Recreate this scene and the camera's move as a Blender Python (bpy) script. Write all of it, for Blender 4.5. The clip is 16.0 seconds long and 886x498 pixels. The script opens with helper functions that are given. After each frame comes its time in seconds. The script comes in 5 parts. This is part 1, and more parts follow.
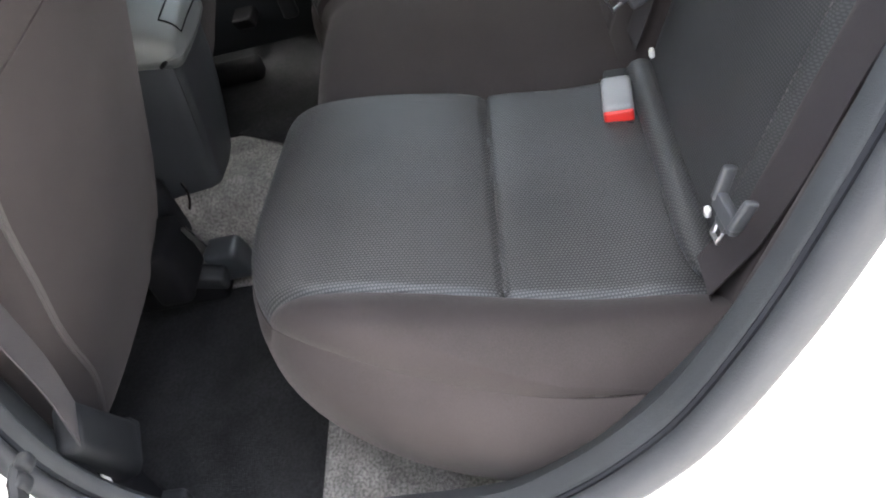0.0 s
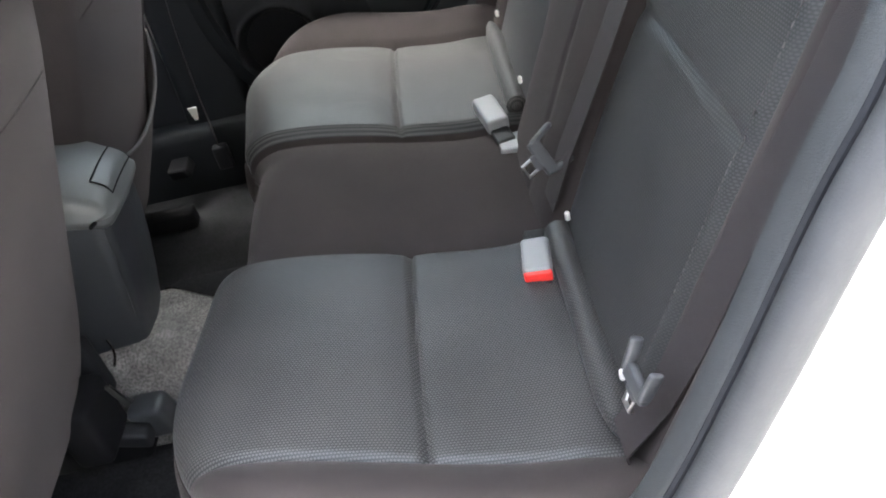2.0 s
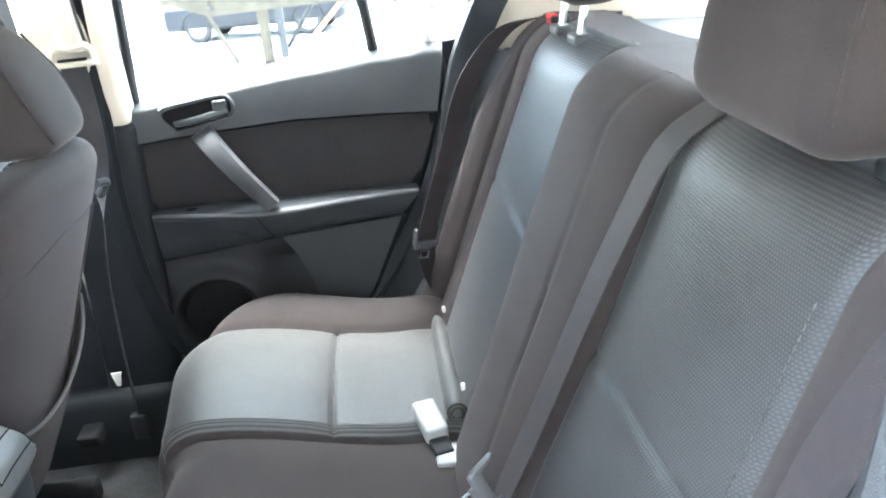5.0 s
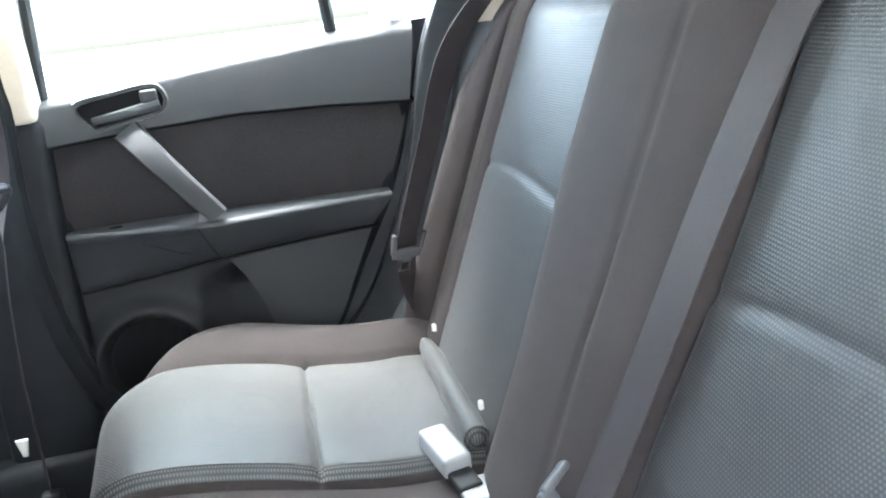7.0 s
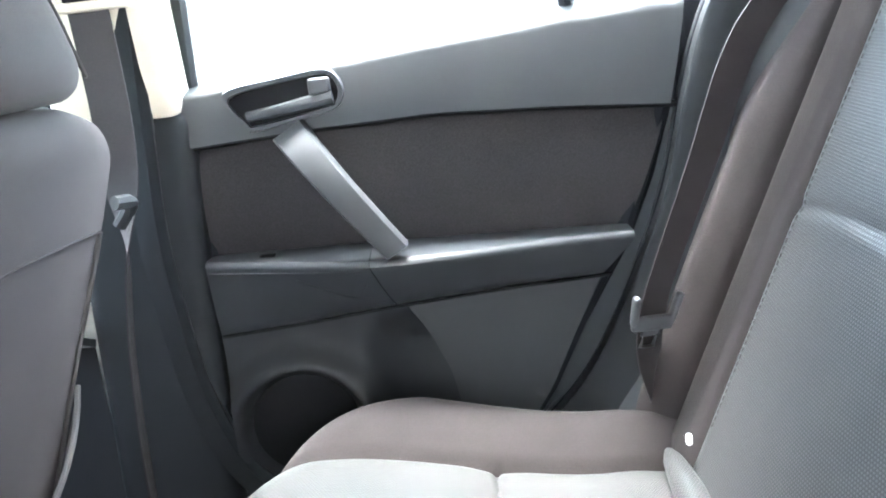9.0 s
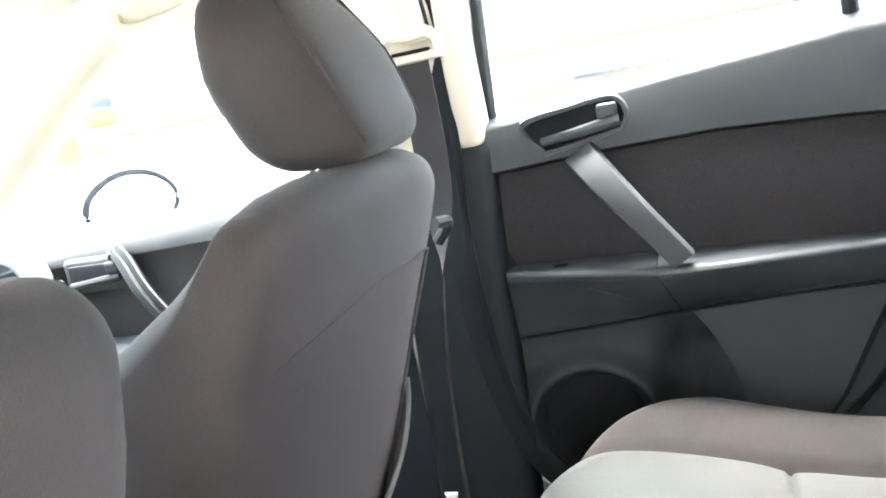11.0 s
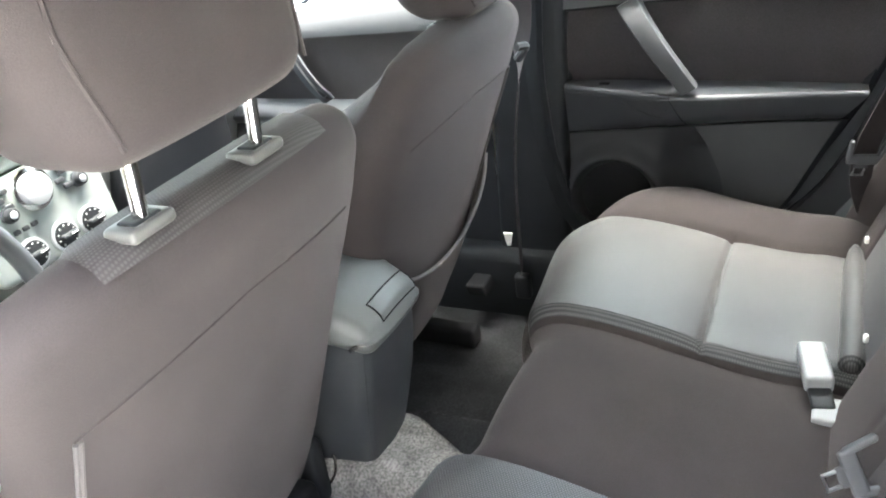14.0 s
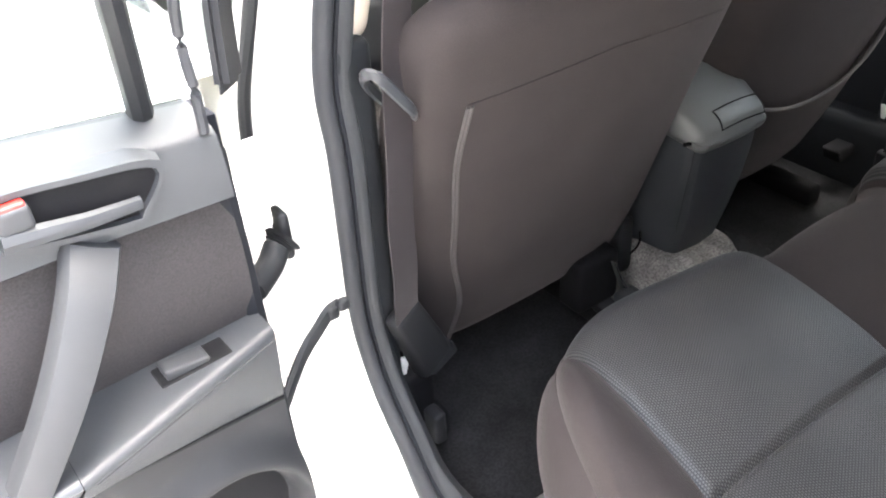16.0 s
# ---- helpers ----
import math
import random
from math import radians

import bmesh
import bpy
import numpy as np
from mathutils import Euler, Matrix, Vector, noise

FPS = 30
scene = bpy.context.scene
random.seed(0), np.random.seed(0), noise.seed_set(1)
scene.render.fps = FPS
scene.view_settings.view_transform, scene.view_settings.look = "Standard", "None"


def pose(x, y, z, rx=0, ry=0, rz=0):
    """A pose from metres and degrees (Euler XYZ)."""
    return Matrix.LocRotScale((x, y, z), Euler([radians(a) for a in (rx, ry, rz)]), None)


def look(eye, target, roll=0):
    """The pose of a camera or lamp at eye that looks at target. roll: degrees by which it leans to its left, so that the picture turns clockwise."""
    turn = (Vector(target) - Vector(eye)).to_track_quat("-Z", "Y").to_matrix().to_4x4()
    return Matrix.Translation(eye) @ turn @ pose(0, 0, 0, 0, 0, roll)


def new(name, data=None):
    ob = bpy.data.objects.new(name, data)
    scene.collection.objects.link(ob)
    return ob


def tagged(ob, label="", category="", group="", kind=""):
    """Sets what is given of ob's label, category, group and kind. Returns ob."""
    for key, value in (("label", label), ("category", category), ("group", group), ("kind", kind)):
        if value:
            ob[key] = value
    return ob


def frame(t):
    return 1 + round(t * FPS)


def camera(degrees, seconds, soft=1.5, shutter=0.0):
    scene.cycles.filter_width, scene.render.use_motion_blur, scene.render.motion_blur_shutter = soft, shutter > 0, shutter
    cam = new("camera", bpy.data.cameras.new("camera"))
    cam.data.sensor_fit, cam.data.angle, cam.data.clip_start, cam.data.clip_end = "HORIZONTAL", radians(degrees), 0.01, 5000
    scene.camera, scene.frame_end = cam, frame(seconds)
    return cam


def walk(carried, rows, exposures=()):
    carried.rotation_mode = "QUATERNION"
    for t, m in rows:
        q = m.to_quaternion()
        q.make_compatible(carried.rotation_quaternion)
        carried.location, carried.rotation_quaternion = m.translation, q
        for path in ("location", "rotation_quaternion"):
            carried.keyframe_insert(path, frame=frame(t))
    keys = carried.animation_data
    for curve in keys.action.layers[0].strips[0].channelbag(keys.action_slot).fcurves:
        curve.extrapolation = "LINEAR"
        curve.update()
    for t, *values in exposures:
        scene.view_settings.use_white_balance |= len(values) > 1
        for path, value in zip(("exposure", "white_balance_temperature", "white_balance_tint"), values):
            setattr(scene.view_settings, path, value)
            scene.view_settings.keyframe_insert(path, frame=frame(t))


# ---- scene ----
# ================= camera =================
cam = camera(56.0, 16.0, soft=2.0)

# seconds, x, y, z, yaw, pitch, lean
PATH = [
    (0, -1.053, 0.158, 1.244, -77.15, -44.62, -19.71),
    (0.5, -1.050, 0.153, 1.246, -78.41, -43.92, -19.02),
    (1, -1.042, 0.138, 1.248, -80.26, -42.72, -18.13),
    (1.5, -1.040, 0.133, 1.261, -82.56, -40.19, -17.02),
    (2, -1.043, 0.129, 1.280, -85.63, -37.41, -14.80),
    (2.5, -1.046, 0.120, 1.299, -87.52, -35.35, -14.23),
    (3, -1.046, 0.117, 1.320, -89.48, -32.75, -13.95),
    (3.5, -1.041, 0.113, 1.336, -91.52, -28.99, -12.33),
    (4, -1.029, 0.116, 1.356, -93.09, -25.47, -10.53),
    (4.5, -1.004, 0.111, 1.351, -93.34, -21.47, -7.73),
    (5, -0.946, 0.116, 1.334, -93.85, -21.83, -5.89),
    (5.2, -0.916, 0.108, 1.326, -93.76, -22.31, -6.18),
    (7.3, -0.667, 0.232, 1.103, -100.86, -15.92, -7.20),
    (7.5, -0.614, 0.230, 1.096, -100.01, -17.46, -5.78),
    (8, -0.483, 0.218, 1.077, -98.04, -17.79, -4.33),
    (8.5, -0.384, 0.198, 1.081, -92.80, -17.11, -4.42),
    (9, -0.332, 0.238, 1.095, -87.65, -15.05, -6.24),
    (9.5, -0.327, 0.278, 1.121, -80.69, -13.51, -9.67),
    (10, -0.344, 0.281, 1.128, -72.58, -9.04, -12.24),
    (10.2, -0.352, 0.278, 1.133, -70.99, -8.72, -12.10),
    (12.3, -0.645, 0.240, 1.123, -70.96, -17.06, -10.16),
    (12.5, -0.670, 0.227, 1.150, -68.19, -15.18, -9.94),
    (13, -0.734, 0.188, 1.233, -62.30, -13.01, -8.91),
    (13.5, -0.791, 0.148, 1.307, -61.59, -17.72, -6.61),
    (14, -0.854, 0.087, 1.332, -61.99, -27.32, -8.58),
    (14.5, -0.919, 0.018, 1.350, -59.95, -32.00, -12.65),
    (15, -1.001, -0.030, 1.357, -53.24, -32.91, -11.95),
    (15.5, -1.018, -0.046, 1.369, -45.37, -34.79, -7.21),
    (16, -1.024, -0.083, 1.342, -32.85, -34.91, -4.78),
]


def carried_pose(x, y, z, yaw, pitch, lean):
    return pose(x, y, z, 90 + pitch, 0, yaw) @ pose(0, 0, 0, 0, 0, lean)


walk(cam, [(r[0], carried_pose(*r[1:])) for r in PATH], [(0.0, 4.67, 6450.0, 8.5), (2.5, 5.08, 6300.0, 7.0), (4.5, 5.95, 5950.0, 3.5), (7.5, 6.25, 5880.0, 3.0), (8.5, 6.48, 5850.0, 3.5), (9.5, 6.65, 5980.0, 4.5), (10.0, 6.39, 6200.0, 4.0), (12.5, 6.2, 6250.0, 4.5), (13.0, 5.77, 6330.0, 5.0), (13.5, 5.32, 6380.0, 4.5), (14.0, 5.93, 6450.0, 5.0), (15.0, 6.1, 6550.0, 9.0), (15.5, 5.54, 6550.0, 9.5), (16.0, 4.81, 6620.0, 10.5)])
# ================= light =================
world = bpy.data.worlds.new("sky")
scene.world = world
world.use_nodes = True
wn = world.node_tree
sky = wn.nodes.new("ShaderNodeTexSky")
sky.sky_type = "NISHITA"
sky.sun_disc = False
sky.sun_elevation = radians(75)
sky.sun_rotation = radians(78)
sky.dust_density, sky.air_density, sky.ozone_density = 6.0, 1.0, 1.0
haze = wn.nodes.new("ShaderNodeHueSaturation")
haze.inputs["Saturation"].default_value = 0.6
wn.links.new(sky.outputs[0], haze.inputs["Color"])
wn.links.new(haze.outputs[0], wn.nodes["Background"].inputs[0])
wn.nodes["Background"].inputs[1].default_value = 0.15

sun = new("sun", bpy.data.lights.new("sun", "SUN"))
sun.data.energy, sun.data.angle, sun.data.color = 0.30, radians(40), (1.0, 0.99, 0.97)
sun.matrix_world = look((2.532, 0.538, 9.659), (0, 0, 0))


# ================= materials =================
def material(name, color, rough=0.6, metal=0.0, grain=0.0, scale=200.0, spots=0.12, spot_scale=6.0, sheen=0.0,
             spec=0.5, coat=0.0, sheen_tint=(1, 1, 1), fleck=0.0, fleck_scale=520.0):
    """Principled surface with broad tone variation and a fine bumpy grain."""
    m = bpy.data.materials.new(name)
    m.use_nodes = True
    n, l = m.node_tree.nodes, m.node_tree.links
    b = n["Principled BSDF"]
    tc = n.new("ShaderNodeTexCoord")
    big = n.new("ShaderNodeTexNoise")
    big.inputs["Scale"].default_value, big.inputs["Detail"].default_value = spot_scale, 5
    l.new(tc.outputs["Object"], big.inputs["Vector"])
    ramp = n.new("ShaderNodeMapRange")
    ramp.inputs["From Min"].default_value, ramp.inputs["From Max"].default_value = 0.3, 0.7
    ramp.inputs["To Min"].default_value, ramp.inputs["To Max"].default_value = 1 - spots, 1 + spots
    l.new(big.outputs["Fac"], ramp.inputs["Value"])
    mul = n.new("ShaderNodeVectorMath")
    mul.operation = "SCALE"
    mul.inputs[0].default_value = color
    l.new(ramp.outputs[0], mul.inputs["Scale"])
    shade = mul
    if fleck:
        dots = n.new("ShaderNodeTexNoise")
        dots.inputs["Scale"].default_value, dots.inputs["Detail"].default_value = fleck_scale, 2
        l.new(tc.outputs["Object"], dots.inputs["Vector"])
        span = n.new("ShaderNodeMapRange")
        span.inputs["From Min"].default_value, span.inputs["From Max"].default_value = 0.35, 0.65
        span.inputs["To Min"].default_value, span.inputs["To Max"].default_value = 1 - fleck, 1 + fleck
        l.new(dots.outputs["Fac"], span.inputs["Value"])
        shade = n.new("ShaderNodeVectorMath")
        shade.operation = "SCALE"
        l.new(mul.outputs[0], shade.inputs[0])
        l.new(span.outputs[0], shade.inputs["Scale"])
    l.new(shade.outputs[0], b.inputs["Base Color"])
    b.inputs["Roughness"].default_value, b.inputs["Metallic"].default_value = rough, metal
    b.inputs["Specular IOR Level"].default_value = spec
    b.inputs["Sheen Weight"].default_value, b.inputs["Sheen Roughness"].default_value = sheen, 0.4
    b.inputs["Sheen Tint"].default_value = (*sheen_tint, 1)
    b.inputs["Coat Weight"].default_value, b.inputs["Coat Roughness"].default_value = coat, 0.08
    if grain:
        fine = n.new("ShaderNodeTexNoise")
        fine.inputs["Scale"].default_value, fine.inputs["Detail"].default_value = scale, 3
        l.new(tc.outputs["Object"], fine.inputs["Vector"])
        bump = n.new("ShaderNodeBump")
        bump.inputs["Strength"].default_value, bump.inputs["Distance"].default_value = grain, 0.002
        l.new(fine.outputs["Fac"], bump.inputs["Height"])
        l.new(bump.outputs[0], b.inputs["Normal"])
    return m


# default tint puts the sky's blue reflection into the cloth's gloss and sheen
def woven(name, dark, light, axes, pitch_u=0.0037, pitch_v=0.0030, sheen=0.05, tint=(0.84, 0.93, 1.0), gloss=0.30, rough=0.48):
    """Seat cloth with rows of small raised ovals, staggered from row to row."""
    m = material(name, dark, rough, sheen=sheen, sheen_tint=tint, spots=0.1, spec=gloss)
    m.node_tree.nodes["Principled BSDF"].inputs["Specular Tint"].default_value = (*tint, 1)
    m.node_tree.nodes["Principled BSDF"].inputs["Sheen Roughness"].default_value = 0.32
    n, l = m.node_tree.nodes, m.node_tree.links
    b = n["Principled BSDF"]
    tc = n.new("ShaderNodeTexCoord")
    sep = n.new("ShaderNodeSeparateXYZ")
    l.new(tc.outputs["Object"], sep.inputs[0])

    def op(kind, a, c=None):
        k = n.new("ShaderNodeMath")
        k.operation = kind
        for i, s in enumerate((a, c)):
            if s is None:
                continue
            if isinstance(s, (int, float)):
                k.inputs[i].default_value = s
            else:
                l.new(s, k.inputs[i])
        return k.outputs[0]

    u = op("DIVIDE", sep.outputs[axes[0]], pitch_u)
    v = op("DIVIDE", sep.outputs[axes[1]], pitch_v)
    row = op("FLOOR", v)
    shift = op("MULTIPLY", op("MODULO", row, 2.0), 0.5)
    fu = op("SUBTRACT", op("FRACT", op("ADD", u, shift)), 0.5)
    fv = op("SUBTRACT", op("FRACT", v), 0.5)
    r2 = op("ADD", op("MULTIPLY", op("MULTIPLY", fu, fu), 4.2), op("MULTIPLY", op("MULTIPLY", fv, fv), 5.5))
    oval = op("MAXIMUM", op("SUBTRACT", 1.0, r2), 0.0)
    mix = n.new("ShaderNodeMix")
    mix.data_type = "RGBA"
    mix.inputs[6].default_value, mix.inputs[7].default_value = (*dark, 1), (*light, 1)
    l.new(oval, mix.inputs[0])
    big = n.new("ShaderNodeTexNoise")
    big.inputs["Scale"].default_value, big.inputs["Detail"].default_value = 7, 4
    l.new(tc.outputs["Object"], big.inputs["Vector"])
    tone = n.new("ShaderNodeMapRange")
    tone.inputs["From Min"].default_value, tone.inputs["From Max"].default_value = 0.3, 0.7
    tone.inputs["To Min"].default_value, tone.inputs["To Max"].default_value = 0.85, 1.15
    l.new(big.outputs["Fac"], tone.inputs["Value"])
    sc = n.new("ShaderNodeVectorMath")
    sc.operation = "SCALE"
    l.new(mix.outputs[2], sc.inputs[0])
    l.new(tone.outputs[0], sc.inputs["Scale"])
    l.new(sc.outputs[0], b.inputs["Base Color"])
    bump = n.new("ShaderNodeBump")
    bump.inputs["Strength"].default_value, bump.inputs["Distance"].default_value = 0.20, 0.001
    l.new(oval, bump.inputs["Height"])
    l.new(bump.outputs[0], b.inputs["Normal"])
    return m


CLOTH = material("plain_seat_cloth", (0.0335, 0.0284, 0.0282), 0.85, grain=0.25, scale=900, sheen=0.08, spot_scale=9, spots=0.12, spec=0.13, sheen_tint=(1.0, 0.92, 0.9), fleck=0.10, fleck_scale=850)
LID = material("satin_grey_plastic", (0.085, 0.090, 0.089), 0.42, grain=0.15, scale=900, spots=0.05)
TONGUE = material("dark_grey_belt_plastic", (0.055, 0.057, 0.062), 0.45, spots=0.06)
STRIP = woven("patterned_seat_top_cloth", (0.032, 0.029, 0.029), (0.058, 0.053, 0.053), ("X", "Y"), sheen=0.05, tint=(1, 0.95, 0.93), gloss=0.3, rough=0.6)
STITCH = material("worn_double_seam", (0.060, 0.054, 0.053), 0.8, grain=0.4, scale=1500)
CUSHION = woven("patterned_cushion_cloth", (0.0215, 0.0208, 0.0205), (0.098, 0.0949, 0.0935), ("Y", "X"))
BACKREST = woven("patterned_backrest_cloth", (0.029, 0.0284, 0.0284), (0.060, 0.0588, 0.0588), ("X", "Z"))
GUIDE = material("worn_grey_guide_plastic", (0.070, 0.070, 0.067), 0.38, spots=0.1)
SHELF = material("pale_grey_shelf_felt", (0.15, 0.155, 0.16), 0.7, grain=0.3, scale=600, spots=0.08)
PLASTIC = material("grained_black_plastic", (0.030, 0.033, 0.037), 0.46, grain=0.25, scale=1100, spots=0.08, spec=0.4)
DARK = material("matt_black_plastic", (0.013, 0.014, 0.016), 0.6, grain=0.15, scale=900, spec=0.3)
GLOSS = material("satin_black_plastic", (0.035, 0.038, 0.042), 0.36, spots=0.05, spec=0.4)
PANELCLOTH = material("brown_black_door_cloth", (0.028, 0.0258, 0.0270), 0.9, grain=0.2, scale=700, sheen=0.06, spec=0.2, fleck=0.15)
PILLAR = material("black_pillar_plastic", (0.012, 0.0135, 0.0155), 0.55, grain=0.25, scale=1000, spots=0.1, spec=0.2)
PANEL = material("dark_lower_door_plastic", (0.024, 0.026, 0.028), 0.5, grain=0.2, scale=900, spots=0.08, spec=0.3)
GREY = material("grey_pull_plastic", (0.031, 0.033, 0.036), 0.52, grain=0.1, scale=1000, spots=0.05, spec=0.3)
BUCKLE = material("grey_buckle_plastic", (0.22, 0.225, 0.235), 0.42, spots=0.06)
RED = material("red_plastic", (0.62, 0.03, 0.025), 0.4, spots=0.06)
CARPET = material("grey_carpet", (0.19, 0.182, 0.172), 0.95, grain=1.0, scale=420, spots=0.35, spot_scale=25, spec=0.1, fleck=0.35, fleck_scale=240)
MAT = material("black_carpet_mat", (0.019, 0.019, 0.020), 0.95, grain=0.7, scale=500, spots=0.3, spot_scale=14, spec=0.12, fleck=0.25, fleck_scale=260)
SEAL = material("grey_door_rubber", (0.030, 0.032, 0.036), 0.62, grain=0.2, scale=500, spec=0.3, spots=0.12, spot_scale=14)
SILLTRIM = material("matt_grey_sill_plastic", (0.023, 0.0255, 0.0285), 0.6, grain=0.3, scale=900, spec=0.3, spots=0.14, spot_scale=12, fleck=0.06)
UPPER = material("grained_grey_door_plastic", (0.042, 0.045, 0.048), 0.55, grain=0.25, scale=1100, spots=0.06, spec=0.28)
RUBBER = material("black_door_rubber", (0.012, 0.013, 0.016), 0.8, grain=0.3, scale=300, spec=0.1, spots=0.2)
WHITE = material("white_car_paint", (0.80, 0.79, 0.74), 0.3, coat=0.6, spots=0.02)
CREAM = material("cream_trim", (0.62, 0.56, 0.46), 0.7, grain=0.15, scale=700, spots=0.04)
LINER = material("cream_headliner_cloth", (0.66, 0.62, 0.54), 0.9, grain=0.3, scale=600, spots=0.04)
CHROME = material("chrome", (0.75, 0.74, 0.72), 0.12, metal=1.0, spots=0.03)
STEEL = material("belt_tongue_steel", (0.45, 0.45, 0.46), 0.3, metal=1.0)
WEB = material("black_belt_webbing", (0.029, 0.0243, 0.0258), 0.6, grain=0.4, scale=1200, sheen=0.06, spec=0.25, fleck=0.14, fleck_scale=700)
# near-black for dark parts and joints; also puts shade into recess faces
BLACK = material("dead_black_and_recess_shade", (0.006, 0.006, 0.007), 0.8, spec=0.15)
SILVER = material("silver_dash_plastic", (0.42, 0.43, 0.44), 0.35, metal=0.3, spots=0.03)
STACK = material("grey_green_stack_plastic", (0.25, 0.275, 0.265), 0.38, metal=0.2, spots=0.03)
DASH = material("grey_dash_plastic", (0.115, 0.122, 0.120), 0.55, grain=0.3, scale=700)
CLIP = material("white_clip", (0.75, 0.75, 0.72), 0.4)
THREAD = material("grey_stitching", (0.085, 0.08, 0.08), 0.8)
TYRE = material("tyre_rubber", (0.03, 0.03, 0.03), 0.8, grain=0.3, scale=60)
BEIGE = material("beige_painted_steel", (0.062, 0.053, 0.040), 0.75, spec=0.2, spots=0.25, grain=0.2, scale=40)
CARBLACK = material("dark_car_paint", (0.016, 0.017, 0.022), 0.45, spec=0.25, coat=0.05)
VANWHITE = material("white_van_paint", (0.8, 0.8, 0.8), 0.35)
ORANGE = material("orange_marker", (0.75, 0.22, 0.05), 0.5)
GROUND = material("sunlit_concrete", (0.54, 0.535, 0.52), 0.9, grain=0.4, scale=20, spots=0.18, spot_scale=0.8)


def glass(name, tint=(0.62, 0.65, 0.645)):
    m = bpy.data.materials.new(name)
    m.use_nodes = True
    n, l = m.node_tree.nodes, m.node_tree.links
    n.remove(n["Principled BSDF"])
    mix, tr, gl, fr = (n.new("ShaderNodeMixShader"), n.new("ShaderNodeBsdfTransparent"), n.new("ShaderNodeBsdfGlossy"), n.new("ShaderNodeLayerWeight"))
    fr.inputs["Blend"].default_value = 0.5
    curve, gain = n.new("ShaderNodeMath"), n.new("ShaderNodeMath")
    curve.operation, gain.operation = "POWER", "MULTIPLY_ADD"
    curve.inputs[1].default_value, gain.inputs[1].default_value, gain.inputs[2].default_value = 5.0, 0.5, 0.025
    l.new(fr.outputs["Facing"], curve.inputs[0])
    l.new(curve.outputs[0], gain.inputs[0])
    tr.inputs[0].default_value = (*tint, 1)
    gl.inputs["Roughness"].default_value = 0.02
    l.new(gain.outputs[0], mix.inputs[0])
    l.new(tr.outputs[0], mix.inputs[1])
    l.new(gl.outputs[0], mix.inputs[2])
    l.new(mix.outputs[0], n["Material Output"].inputs[0])
    return m


GLASS = glass("window_glass")
REARGLASS = glass("clear_rear_glass", (0.93, 0.95, 0.94))


# ================= mesh helpers =================
def part(name, bm, mat, parent=None, label="", smooth=True):
    bmesh.ops.recalc_face_normals(bm, faces=bm.faces)
    me = bpy.data.meshes.new(name)
    bm.to_mesh(me)
    bm.free()
    me.materials.append(mat)
    if smooth:
        me.shade_smooth()
        me.set_sharp_from_angle(angle=radians(38))
    ob = new(name, me)
    if parent is not None:
        ob.parent = parent
    if label:
        ob["label"] = label
    return ob


def thing(name, label, category, at=(0, 0, 0), group="", kind=""):
    ob = new(name)
    ob.location = at
    return tagged(ob, label, category, group, kind)


def under(parent, m=None):
    """Keeps parts that are modelled in car coordinates in place below a thing whose origin lies elsewhere."""
    bpy.context.view_layer.update()
    inv = parent.matrix_world.inverted()
    for c in parent.children:
        c.matrix_parent_inverse = inv


def sheet(f, nu, nv, close_u=False):
    bm = bmesh.new()
    rows = [[bm.verts.new(f(i / nu, j / nv)) for j in range(nv + 1)] for i in range(nu + (0 if close_u else 1))]
    for i in range(nu):
        for j in range(nv):
            a, b = rows[i], rows[(i + 1) % len(rows)]
            bm.faces.new((a[j], b[j], b[j + 1], a[j + 1]))
    return bm


def thicken(bm, t):
    """Turns a sheet into a shell of that thickness."""
    bmesh.ops.recalc_face_normals(bm, faces=bm.faces)
    bmesh.ops.solidify(bm, geom=list(bm.faces), thickness=t)
    return bm


def rbox(center, size, r, n=4, warp=None, bm=None, m=None):
    """A box with rounded edges; warp moves each point of it."""
    bm = bm or bmesh.new()
    h = Vector(size) / 2
    r = min(r, *h)
    inner = h - Vector((r, r, r))
    c = Vector(center)
    cells = {}

    def coords(k):
        edge = [h[k] - r + r * math.sin(math.pi / 2 * i / n) * 1.0 for i in range(1, n + 1)]
        core = max(1, min(10, int(2 * inner[k] / max(h) * 6)))
        mid = [-inner[k] + 2 * inner[k] * i / core for i in range(core + 1)]
        return [-e for e in reversed(edge)] + mid + edge

    def vert(p):
        key = tuple(round(x, 6) for x in p)
        if key not in cells:
            q = Vector([max(-inner[k], min(inner[k], p[k])) for k in range(3)])
            d = Vector(p) - q
            big = max(abs(x) for x in d)
            if d.length > 1e-9:
                d = d.normalized() * r if big > 0 else d
            v = q + d
            if warp:
                v = warp(v)
            v = c + v
            if m:
                v = m @ v
            cells[key] = bm.verts.new(v)
        return cells[key]

    cs = [coords(k) for k in range(3)]
    for k in range(3):
        a, b = [i for i in range(3) if i != k]
        for side in (-1, 1):
            for i in range(len(cs[a]) - 1):
                for j in range(len(cs[b]) - 1):
                    quad = []
                    for di, dj in ((0, 0), (1, 0), (1, 1), (0, 1)):
                        p = [0, 0, 0]
                        p[k], p[a], p[b] = side * h[k], cs[a][i + di], cs[b][j + dj]
                        quad.append(vert(p))
                    if len(set(quad)) == 4:
                        try:
                            bm.faces.new(quad)
                        except ValueError:
                            pass
    return bm


